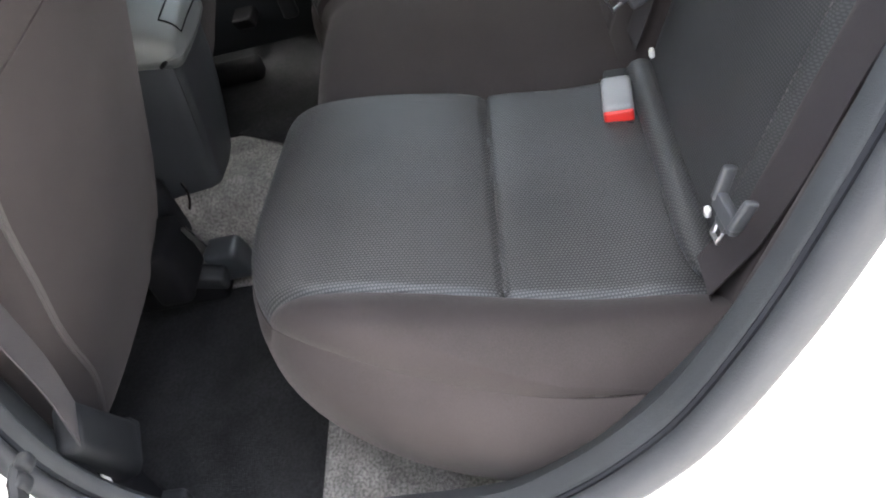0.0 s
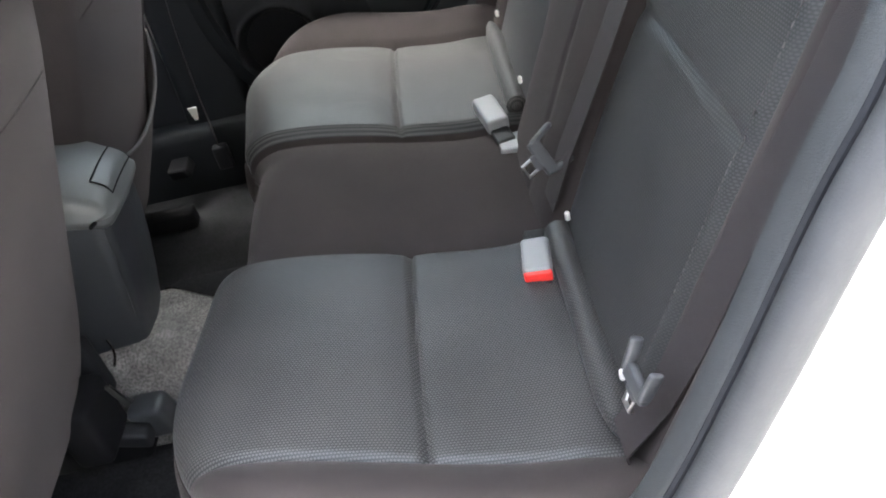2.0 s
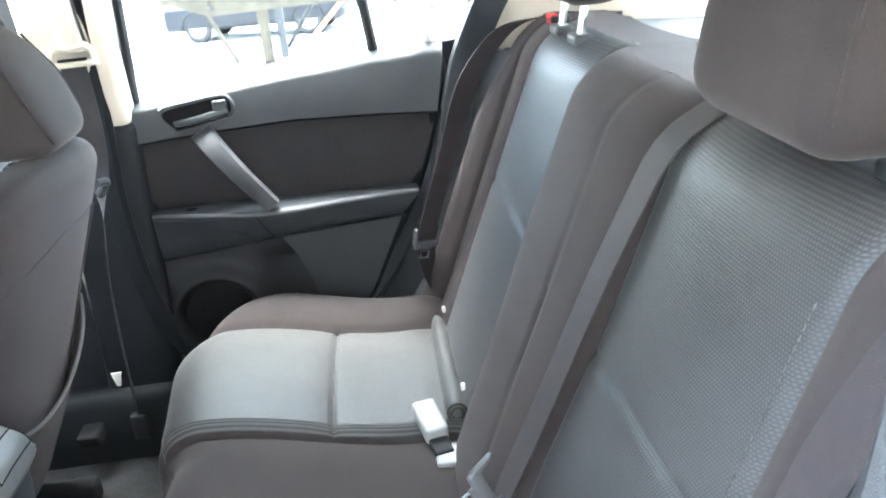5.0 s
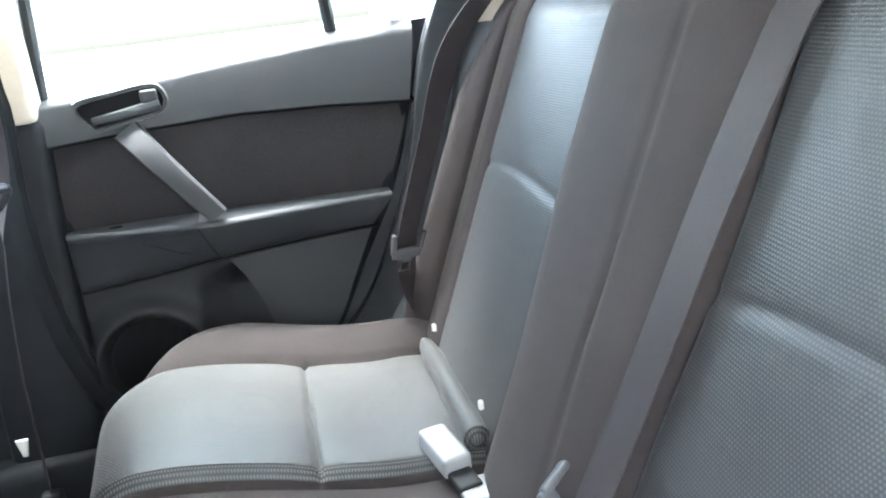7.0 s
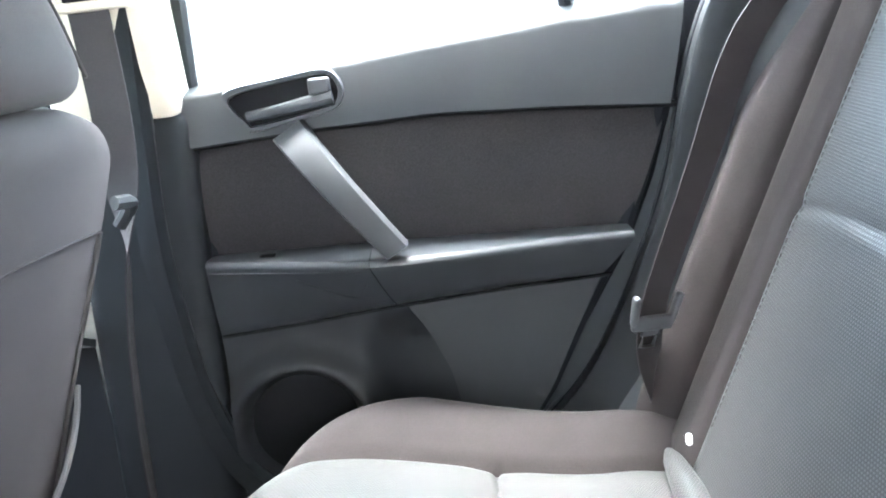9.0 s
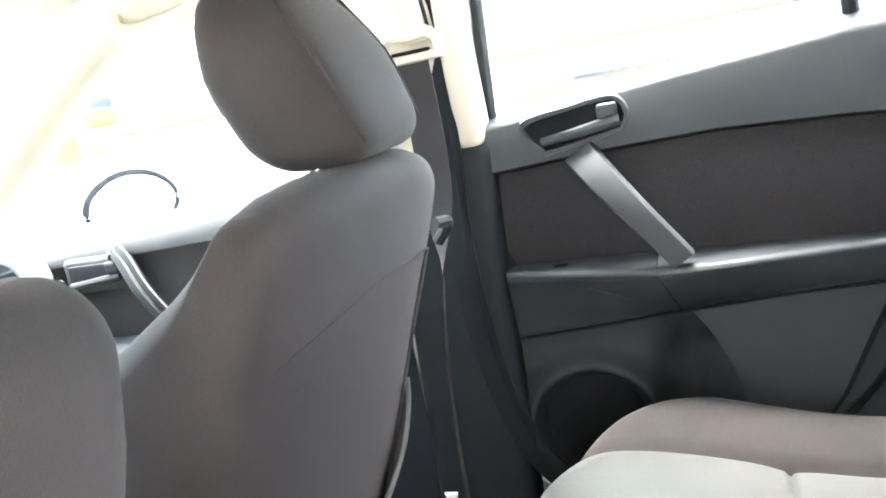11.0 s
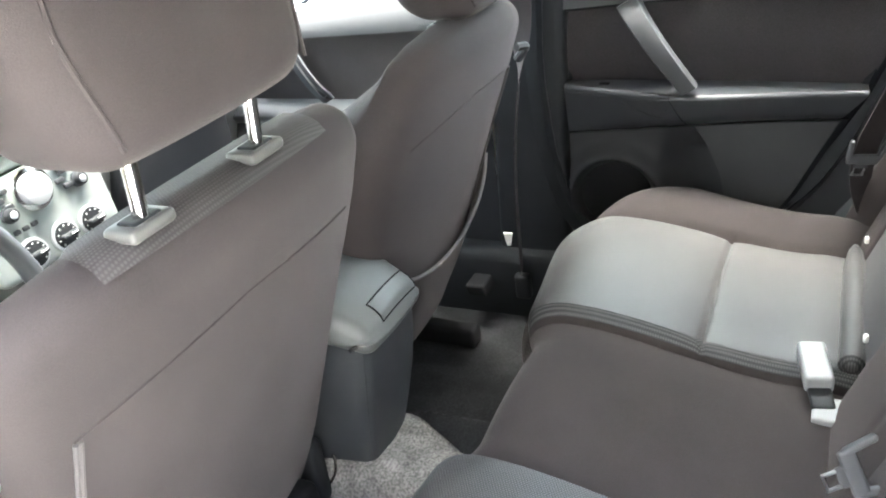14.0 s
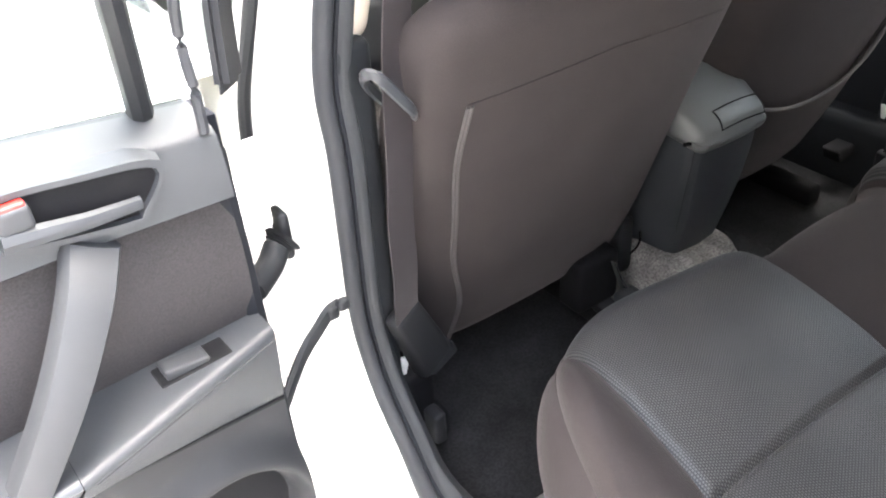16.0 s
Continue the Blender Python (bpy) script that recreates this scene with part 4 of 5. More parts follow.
opening_rim(-1, lambda y: 0.700 + 0.012 * soft_step(0.4, 0.1, y) - 0.033 * soft_step(0.46, 0.64, y), "door_opening_near", "open rear doorway with white rim and grey rubber seal", WHITE, 0.06, NEAR_FRONT + OPENING[9:-2] + [(0.34, 1.365), (0.55, 1.355)], SEAL, SILLTRIM)

# ================= pillars =================
def pillar(s, name, label):
    """Pillar between the doors: s is the side of the car."""
    t = thing(name, label, "pillar", kind="structure")
    part("lower_cover", rbox((s * (0.674 if s > 0 else 0.633), 0.655 if s > 0 else 0.728, 0.70), (0.055 if s > 0 else 0.045, 0.160 if s > 0 else 0.11, 0.66), 0.022 if s > 0 else 0.014, 5, lambda v: Vector((v.x, v.y - 0.045 * v.z, v.z))), PILLAR, t, "grained black lower cover")
    part("upper_cover", rbox((s * (0.632 if s > 0 else 0.577), 0.634 if s > 0 else 0.722, 1.20), (0.068 if s > 0 else 0.043, 0.152 if s > 0 else 0.115, 0.36), 0.016, 4, lambda v: Vector((v.x - s * 0.27 * v.z, v.y - 0.06 * v.z, v.z))), CREAM, t, "cream upper cover")
    return t


pillar(1, "pillar_far", "door pillar, grained black below and cream above")
pillar(-1, "pillar_near", "door pillar beside the open door, black and cream")
post = part("pillar_shell", rbox((-0.748, 0.790, 0.86), (0.060, 0.120, 1.10), 0.03, 4, lambda v: Vector((v.x + max(0, v.z) * 0.22, v.y - 0.03 * v.z, v.z))), WHITE)
tagged(post, "white painted pillar outside the rubber seal", "pillar", kind="structure")


def front_belt(s, x, label):
    """Belt that hangs from the pillar of a front seat, with its anchor at the floor."""
    t = thing("front_seat_belt", label, "seat belt", (x, 0.62, 0.36))
    if s > 0:
        line = spline([(0.588, 0.625, 1.155), (0.591, 0.625, 1.10), (0.595, 0.627, 1.02), (0.602, 0.640, 0.90), (0.600, 0.662, 0.75), (0.602, 0.674, 0.60), (0.608, 0.68, 0.44)])
        sides = [Vector((0.1, 1, 0)).lerp(Vector((1, 0.25, 0)), soft_step(1.0, 0.84, p.z)) for p in line]
    else:
        line = spline([(-0.580, 0.610, 1.185), (-0.598, 0.618, 1.090), (-0.605, 0.620, 1.043), (-0.610, 0.620, 0.999), (-0.614, 0.620, 0.952), (-0.618, 0.620, 0.895), (-0.624, 0.622, 0.823), (-0.620, 0.632, 0.742), (-0.613, 0.652, 0.670), (-0.596, 0.680, 0.600), (-0.570, 0.702, 0.520)])
        sides = [(0.94, 0.33, 0)] * len(line)
    part("webbing", band(line, sides, 0.047), WEB, t)
    rx, ry, rz = (0.586, 0.622, 1.166) if s > 0 else (0.562, 0.600, 1.185)
    ring = part("ring", tube([(s * rx, ry + dy * 0.95, rz + dz) for dy, dz in ((-0.040, -0.014), (-0.038, 0.008), (-0.026, 0.016), (0.0, 0.013), (0.026, 0.016), (0.038, 0.008), (0.040, -0.014), (0.022, -0.012), (-0.022, -0.012))], 0.0075, 8, closed=True, up=(1, 0, 0)), CREAM, t, "cream belt ring")
    part("ring_slot", rbox((s * (rx - 0.003), ry, rz - 0.006), (0.012, 0.050, 0.005), 0.002, 2), BLACK, ring)
    slider = part("height_slider", rbox((s * (rx - 0.004), ry - 0.002, rz + 0.062), (0.026, 0.042, 0.115), 0.011, 5, lambda v: Vector((v.x - s * 0.27 * v.z, v.y, v.z))), CREAM, t, "cream height slider")
    # solid grey bar; its colour stands in for shade in the slot
    part("slider_slot", tube([(s * (rx - 0.006 - 0.27 * k), ry - 0.026, rz + 0.062 + k) for k in (-0.045, -0.01, 0.03, 0.055)], 0.0025, 6, up=(1, 0, 0)), GREY, slider, "grey bar for the shaded slot beside the slider")
    part("anchor", rbox((s * (0.612 if s > 0 else 0.570), 0.682, 0.40), (0.022, 0.035, 0.06), 0.007, 3), DARK, t)
    if s > 0:
        part("anchor_tag", rbox((0.586, 0.695, 0.528), (0.004, 0.014, 0.030), 0.001, 2, lambda v: Vector((v.x, v.y * (1 + v.z * 30), v.z))), CLIP, t, "small white tag")
    under(t)
    return t


front_belt(1, 0.60, "black front belt webbing hanging from a cream ring")
front_belt(-1, -0.60, "black front belt webbing hanging beside the open doorway")
guide = thing("belt_guide", "black plastic belt guide on the seat shoulder", "belt guide", (-0.59, 0.63, 0.92), group="belt guides")
part("arm", tube(spline([(-0.570, 0.650, 0.925), (-0.596, 0.615, 0.950), (-0.607, 0.600, 0.964), (-0.625, 0.598, 0.988), (-0.646, 0.600, 1.014), (-0.650, 0.618, 1.008), (-0.630, 0.640, 0.980), (-0.590, 0.655, 0.935)]), 0.0042, 8, flat=1.5), GLOSS, guide)
under(guide)
guide = thing("belt_guide", "grey plastic belt guide on the seat shoulder", "belt guide", (0.52, 0.61, 0.93), group="belt guides")
part("arm", tube(spline([(0.545, 0.622, 0.946), (0.565, 0.612, 0.941), (0.570, 0.632, 0.916)]), 0.008, 8), GREY, guide)
under(guide)
boot = thing("anchor_boot", "black plastic boot over the belt anchor, grey end piece", "belt anchor", (-0.56, 0.71, 0.44))
boot_at = facing((-0.583, 0.684, 0.583), (0.38, 0.21, -0.90), (-0.25, 0.95, 0.1))
sleeve = part("sleeve", rbox((0, 0, 0), (0.060, 0.165, 0.032), 0.012, 5, lambda v: Vector((v.x * (1 + 1.8 * v.y), v.y, v.z * (1 + 2.0 * v.y))), m=boot_at), DARK, boot)
part("end_piece", rbox((0.010, 0.088, 0.004), (0.056, 0.034, 0.034), 0.005, 3, lambda v: Vector((v.x, v.y + 0.25 * v.x, v.z)), m=boot_at), SILLTRIM, boot, "grey scuffed end piece")
part("foot_block", rbox((-0.590, 0.722, 0.430), (0.075, 0.055, 0.13), 0.014, 4), BLACK, boot)
part("tag", rbox((-0.607, 0.700, 0.527), (0.024, 0.004, 0.030), 0.0015, 2, lambda v: Vector((v.x + 0.3 * v.z, v.y, v.z - 0.3 * v.x))), CLIP, boot, "small white tag")
under(boot)
plug = part("floor_bolt", rbox((0.640, 0.704, 0.407), (0.013, 0.013, 0.013), 0.005, 4), STEEL)
tagged(plug, "bright steel bolt beside the far sill", "bolt")

# hinges and check strap of the open door
for z in (0.944, 0.672):
    h = thing("pillar_hinge", "white painted door hinge on the pillar", "hinge", (-0.76, 0.66, z), group="door hinges")
    part("leaf", rbox((-0.768, 0.625, z), (0.034, 0.05, 0.058), 0.007, 3), WHITE, h)
    part("knuckle", tube([(-0.795, 0.600, z - 0.034), (-0.795, 0.600, z + 0.034)], 0.011, 10, up=(1, 0, 0)), WHITE, h)
    part("leaf", rbox((-0.815, 0.578, z), (0.040, 0.045, 0.046), 0.007, 3), WHITE, h)
    under(h)
strap = thing("door_check_strap", "black steel door check strap with bolted end", "check strap", (-0.727, 0.60, 0.766))
part("strap", tube(spline([(-0.727, 0.600, 0.766), (-0.742, 0.598, 0.763), (-0.760, 0.596, 0.748), (-0.775, 0.594, 0.736), (-0.795, 0.585, 0.722), (-0.83, 0.56, 0.70)]), 0.0055, 8, flat=1.7), DARK, strap)
part("bracket", rbox((-0.738, 0.598, 0.762), (0.016, 0.014, 0.018), 0.005, 3), DARK, strap)
part("bolt_head", rbox((-0.725, 0.594, 0.769), (0.015, 0.012, 0.015), 0.005, 4), DARK, strap)
under(strap)
grom = thing("cable_grommet", "black rubber cable boot between door and pillar", "cable boot", (-0.775, 0.61, 0.872))
part("flange", rbox((-0.770, 0.612, 0.876), (0.012, 0.028, 0.056), 0.006, 4), DARK, grom)
part("boot", tube(spline([(-0.773, 0.608, 0.872), (-0.783, 0.604, 0.866), (-0.797, 0.594, 0.856), (-0.825, 0.575, 0.850)]), [0.022, 0.019, 0.014, 0.017, 0.013, 0.016, 0.012] + [0.014] * 18, 12), DARK, grom)
under(grom)

# ================= rear corners, shelf and roof =================
def corner_trim(s, x0, name, label, back):
    """Trim between the doorway and the bench, cream above the shelf."""
    t = thing(name, label, "trim", kind="structure")
    split = 1.085 if s > 0 else 1.098
    prof = [(1.125, -0.075), (1.085, -0.062), (1.0, -0.030), (0.88, 0.005), (0.795, 0.040), (0.71, 0.090), (0.636, 0.135), (0.56, 0.19), (0.48, 0.25)]

    def f(u, v):
        z = lerp(split, 0.48, v)
        y = table(-z, [(-a, b) for a, b in prof])
        return (s * (lerp(x0, x0 - 0.115, u ** 1.3) - 0.012 * math.sin(u * 3.1)), y - back - 0.13 * u, z)
    part("side_cover", thicken(sheet(f, 8, 30), 0.01), PLASTIC if s > 0 else SILLTRIM, t)

    def g(u, v):
        z = lerp(split, 1.36, v)
        return (s * (lerp(x0 - 0.01, x0 - 0.13, u) - 0.30 * (z - 1.125)), lerp(-0.075 - back, -0.52, u) - (0.12 * v - 0.25 * v * v if s > 0 else 0.14 * v), z)
    part("corner_cover", thicken(sheet(g, 12, 12), 0.01), CREAM, t, "cream rear corner cover")
    return t


corner_trim(1, 0.705, "rear_corner_far", "rear corner trim, black below and cream above", 0.0)
corner_trim(-1, 0.690, "rear_corner_near", "rear corner trim beside the open doorway", 0.03)
shelf = part("rear_shelf", thicken(sheet(lambda u, v: (lerp(-0.62, 0.62, u), lerp(-0.27, -0.82, v), 1.105 - 0.03 * v + 0.012 * math.sin(u * 3.14)), 16, 12), -0.02), SHELF)
tagged(shelf, "dark rear shelf behind the bench", "rear shelf", kind="structure")
lid = part("shelf_cap", rbox((0.53, -0.40, 1.112), (0.07, 0.045, 0.012), 0.005, 3), CLIP)
tagged(lid, "pale anchor cap on the rear shelf", "cap")
for nm, x, y, size, mt, lab in (("release_bezel", -0.470, -0.222, (0.060, 0.024, 0.014), DARK, "black release bezel"), ("release_bezel", 0.505, -0.216, (0.070, 0.030, 0.012), DARK, "black release bezel"), ("release_tab", 0.498, -0.209, (0.040, 0.016, 0.016), RED, "red release tab")):
    rel = part(nm, rbox((x, y, 1.150), size, 0.004, 3), mt, bench, lab)
    rel.matrix_parent_inverse = bench.matrix_world.inverted()
rear_glass = part("rear_window", thicken(sheet(lambda u, v: (lerp(-0.56, 0.56, u) * (1 - 0.12 * v), lerp(-0.95, -0.50, v), lerp(1.08, 1.37, v)), 8, 6), 0.004), REARGLASS)
rear_glass.visible_shadow = False
tagged(rear_glass, "sloping rear window glass", "window", kind="structure")
roof = part("ceiling", thicken(sheet(lambda u, v: (lerp(-0.50, 0.50, u), lerp(-0.52, 1.12, v), 1.375 + 0.028 * math.cos((u - 0.5) * 3) - 0.22 * (v - 0.45) ** 2), 20, 20), 0.03), LINER)
tagged(roof, "cream cloth headliner", "ceiling", kind="structure")
for s, nm in ((1, "far"), (-1, "near")):
    front = [(0.60, 1.66, 0.95), (0.56, 1.36, 1.09), (0.525, 1.12, 1.222), (0.515, 0.97, 1.295), (0.505, 0.87, 1.318), (0.50, 0.70, 1.340)]
    rail = part("roof_rail_" + nm, tube(spline([(s * x, y, z) for x, y, z in front] + [(s * 0.50, 0.30, 1.352), (s * 0.50, 0.0, 1.345), (s * 0.50, -0.25, 1.325), (s * 0.50, -0.5, 1.30)], 6), [0.055] * 22 + [0.050, 0.046, 0.042, 0.040, 0.038] + [0.036] * 28, 12), CREAM)
    tagged(rail, "cream roof rail and windscreen pillar trim", "pillar", kind="structure")
    sil = part("sill_" + nm, rbox((s * (0.725 if s < 0 else 0.675), 0.45, 0.38 if s > 0 else 0.40), (0.07 if s < 0 else 0.11, 2.4, 0.19 if s > 0 else 0.15), 0.03, 3), WHITE if s < 0 else PILLAR)
    tagged(sil, "white painted door sill" if s < 0 else "dark door sill", "sill", kind="structure")
strip = part("sill_trim", rbox((-0.662, 0.36, 0.405), (0.075, 0.70, 0.07), 0.02, 4), DARK)
tagged(strip, "black plastic sill trim inside the doorway", "trim", kind="structure")
ws = part("windscreen", thicken(sheet(lambda u, v: (lerp(-0.62, 0.62, u) * (1 - 0.18 * v), lerp(1.78, 1.13, v) + 0.05 * math.cos((u - 0.5) * 3) - 0.05, lerp(0.97, 1.355, v)), 10, 8), 0.005), GLASS)
ws.visible_shadow = False
tagged(ws, "sloping windscreen glass", "window", kind="structure")
for s in (1, -1):
    grab = thing("grab_handle", "cream roof grab handle over the door", "grab handle", (s * 0.46, 0.93, 1.31), group="grab handles")
    part("bar", tube(spline([(s * 0.478, 0.955, 1.285), (s * 0.456, 0.945, 1.255), (s * 0.452, 0.90, 1.248), (s * 0.452, 0.82, 1.262), (s * 0.472, 0.80, 1.305)]), 0.010, 8), CREAM, grab)
    under(grab)
    vis = part("sun_visor", rbox((s * 0.27, 1.08, 1.318), (0.36, 0.17, 0.020), 0.009, 3, lambda v: Vector((v.x, v.y, v.z - v.y * 0.35))), LINER)
    tagged(vis, "cream sun visor folded up against the roof", "sun visor", "sun visors")

# ================= passenger door in front =================
fd = thing("front_door", "closed front door with black trim and release handle", "car door", (0.66, 1.1, 0.5))


def front_skin(z0, z1, w, y0=0.74, y1=1.62, nu=20, nv=10):
    def f(u, v):
        y = lerp(y0, y1, u)
        a = z0(y) if callable(z0) else z0
        b = z1(y) if callable(z1) else z1
        return (0.675 - w(v), y, lerp(a, b, v))
    return sheet(f, nu, nv)


front_sill = lambda y: 1.028 - 0.075 * (y - 0.74)
front_mid = lambda y: 0.955 - 0.03 * (y - 0.74)
part("upper_trim", thicken(front_skin(front_mid, front_sill, lambda v: 0.012 - 0.03 * v * v), 0.01), UPPER, fd)
part("cloth_panel", front_skin(0.80, front_mid, lambda v: 0.004), PANELCLOTH, fd)
part("armrest", thicken(front_skin(0.74, 0.805, lambda v: 0.05 * math.sin(v * 3.0) + 0.004), 0.01), GLOSS, fd)
part("lower_panel", front_skin(0.36, 0.745, lambda v: 0.006), DARK, fd)
part("outer_shell", rbox((0.765, 1.18, 0.68), (0.10, 0.90, 0.62), 0.03, 3), WHITE, fd)
front_bezel = part("handle_bezel", rbox((0.664, 1.26, 0.918), (0.02, 0.135, 0.060), 0.012, 5), UPPER, fd)
for k in (0.0, 0.030):
    part("lock_button", tube([(0.655, 1.338 + k, 0.908 - 0.2 * k), (0.650, 1.338 + k, 0.908 - 0.2 * k)], 0.010, 12, up=(0, 0, 1)), DARK, front_bezel, "round black button")
part("handle_cup", rbox((0.656, 1.265, 0.920), (0.008, 0.100, 0.034), 0.003, 3), DARK, front_bezel)
part("release_lever", tube([(0.650, 1.21, 0.913), (0.648, 1.31, 0.904)], 0.006, 8), GREY, front_bezel)
part("lock_knob", rbox((0.650, 1.222, 0.928), (0.012, 0.024, 0.020), 0.004, 3), GREY, front_bezel)
grip_line = spline([(0.664, 1.222, 0.955), (0.648, 1.196, 0.936), (0.628, 1.160, 0.890), (0.622, 1.126, 0.846), (0.630, 1.100, 0.812)])
part("pull_handle", thicken(band(grip_line, [(0.25, 0.90, -0.45)] * len(grip_line), 0.034, 0.004), 0.014), GREY, fd, "grey plastic pull handle")
pane = part("window_pane", thicken(sheet(lambda u, v: (0.70 - 0.16 * v, lerp(0.72, lerp(1.60, 1.0, v), u), lerp(front_sill(lerp(0.72, 1.6, u)) - 0.02, 1.33, v)), 6, 6), 0.004), GLASS, fd)
pane.visible_shadow = False
under(fd)
mir = thing("door_mirror", "white door mirror outside the front window", "door mirror", (0.80, 1.5, 0.98))
mface = facing((1.01, 1.440, 0.990), (-0.42, -0.90, 0.0))
part("housing", rbox((0, 0.055, 0), (0.215, 0.10, 0.135), 0.05, 6, m=mface @ pose(0, -0.115, 0)), WHITE, mir)
part("rim", tube([mface @ Vector((0.102 * math.cos(a) * (1 - 0.08 * math.sin(a)), 0.0, 0.064 * math.sin(a))) for a in [i * math.pi / 16 for i in range(32)]], 0.008, 8, closed=True), RUBBER, mir, "black mirror rim")
part("mirror_glass", prism([(0.098 * math.cos(i * math.pi / 12), 0.060 * math.sin(i * math.pi / 12)) for i in range(24)], -0.004, 0.004, lambda u, v, w: mface @ Vector((u, w, v))), material("mirror_glass", (0.9, 0.9, 0.9), 0.02, metal=1.0, spots=0.0), mir, "mirror glass")
part("arm", rbox((0.84, 1.49, 0.950), (0.22, 0.05, 0.04), 0.015, 3), WHITE, mir)
under(mir)

# ================= dashboard =================
dash = thing("dashboard", "grey dashboard with silver centre stack and dials", "dashboard", (0, 1.5, 0.6))


def dash_skin(u, v):
    x = lerp(-0.64, 0.64, u)
    y, z = [table(v, [(0, a), (0.35, b), (0.45, c), (0.55, d), (0.75, e), (1, g)]) for a, b, c, d, e, g in ((1.80, 1.42, 1.345, 1.335, 1.36, 1.45), (0.975, 0.985, 0.965, 0.93, 0.80, 0.55))]
    hump = math.exp(-(x / 0.16) ** 4)
    return (x, y - 0.045 * hump * (1 if v > 0.3 else v / 0.3), z + 0.02 * hump * (1 if v < 0.5 else 0))


part("body", sheet(dash_skin, 60, 60), DASH, dash)
stack = facing((-0.012, 1.262, 0.843), (0, -1, 0.14))
stack_part = part("stack_panel", rbox((0, 0, 0), (0.255, 0.03, 0.16), 0.012, 4, m=stack), STACK, dash, "silver centre stack")
vent_part = part("vent_panel", rbox((0, -0.01, 0.125), (0.255, 0.03, 0.085), 0.012, 4, m=stack), STACK, dash)


def disc(c, r, t, mat, name, label="", n=24, m=None, on=None):
    loop = [(c[0] + r * math.cos(i * 2 * math.pi / n), c[1] + r * math.sin(i * 2 * math.pi / n)) for i in range(n)]
    return part(name, prism(loop, 0.012, 0.016 + t, lambda u, v, w: (m or stack) @ Vector((-u, w, v)), bevel=min(0.003, t * 0.4)), mat, on or stack_part, label)


disc((-0.012, 0.045), 0.036, 0.004, CHROME, "volume_ring", "bright ring")
disc((-0.012, 0.045), 0.027, 0.016, SILVER, "volume_knob", "silver volume knob")
for x in (-0.070, 0.074):
    disc((x, 0.025), 0.014, 0.004, GLOSS, "knob_ring")
    disc((x, 0.025), 0.011, 0.014, DARK, "tuning_knob", "black tuning knob")
    disc((x, 0.025), 0.007, 0.016, SILVER, "knob_cap")
for x in (-0.060, 0.005, 0.065):
    disc((x, -0.048), 0.027, 0.003, SILVER, "dial_ring")
    dial = disc((x, -0.048), 0.022, 0.006, DARK, "climate_dial", "black climate dial")
    for k in range(9):
        a = radians(225 - 33.75 * k)
        part("dial_mark", rbox((-x - 0.0178 * math.cos(a), 0.0225, -0.048 + 0.0178 * math.sin(a)), (0.0022, 0.0015, 0.0022), 0.0004, 1, m=stack), CLIP, dial)
    part("dial_pointer", rbox((-x - 0.006, 0.0355, -0.046), (0.014, 0.0015, 0.0022), 0.0004, 1, m=stack), CLIP, dial, "white pointer")
    part("dial_grip", rbox((-x, 0.028, -0.048), (0.034, 0.014, 0.009), 0.003, 3, m=stack), DARK, stack_part)
for i in range(4):
    for s in (-1, 1):
        part("radio_button", rbox((0.012 + s * (0.052 + 0.012 * (i % 2)), 0.017, 0.062 - 0.013 * i), (0.018, 0.006, 0.009), 0.002, 2, m=stack), GREY, stack_part)
for i in range(5):
    part("preset_button", rbox((0.105 - 0.017 * i, 0.017, -0.005), (0.012, 0.006, 0.008), 0.002, 2, m=stack), GREY, stack_part)
part("disc_slot", rbox((0, 0.008, 0.112), (0.13, 0.006, 0.006), 0.002, 2, m=stack), DARK, vent_part)
for s in (-1, 1):
    part("vent_frame", rbox((s * 0.062 - 0.01, 0.006, 0.150), (0.10, 0.016, 0.045), 0.008, 3, m=stack), DARK, vent_part)
    for i in range(4):
        part("vent_slat", rbox((s * 0.062 - 0.01, 0.014, 0.136 + 0.010 * i), (0.088, 0.010, 0.003), 0.001, 2, m=stack), GLOSS, vent_part)
leaf_top = [(0.205, 0.832), (0.225, 0.846), (0.267, 0.861), (0.312, 0.868), (0.42, 0.886), (0.56, 0.905)]
leaf_foot = [(0.205, 0.829), (0.286, 0.830), (0.42, 0.834), (0.56, 0.8405)]
leaf = lambda u, v: Vector((lerp(0.206, 0.555, u), 1.318 - 0.010 * math.sin(math.pi * v), lerp(table(lerp(0.206, 0.555, u), leaf_foot), table(lerp(0.206, 0.555, u), leaf_top), v)))
leaf_part = part("trim_panel", sheet(leaf, 30, 8), STACK, dash, "light leaf-shaped trim panel over the glove box")
for v in (0.0, 1.0):
    part("trim_gap", tube([leaf(i / 30, v) for i in range(31)], 0.0035, 6), BLACK, leaf_part)
part("glove_box", rbox((0.40, 1.37, 0.74), (0.36, 0.05, 0.17), 0.015, 3), DARK, dash)
vent = facing((0.52, 1.335, 0.945), (-0.1, -1, 0.1))
vent_ring = part("round_vent_ring", tube([vent @ Vector((0.040 * math.cos(i * 0.2618), 0.012, 0.040 * math.sin(i * 0.2618))) for i in range(24)], 0.007, 8, closed=True), SILVER, dash, "silver vent ring")
disc((0, 0), 0.036, 0.0, DARK, "round_vent", m=vent, on=vent_ring)
for i in (-1, 0, 1):
    part("round_vent_slat", rbox((0, 0.018, 0.016 * i), (0.06, 0.006, 0.003), 0.001, 2, m=vent), GLOSS, vent_ring)
under(dash)
wheel = thing("steering_wheel", "black plastic steering wheel rim and hub", "steering wheel", (-0.365, 1.12, 0.85))
wm = facing((-0.365, 1.10, 0.845), (0, -0.90, 0.42))
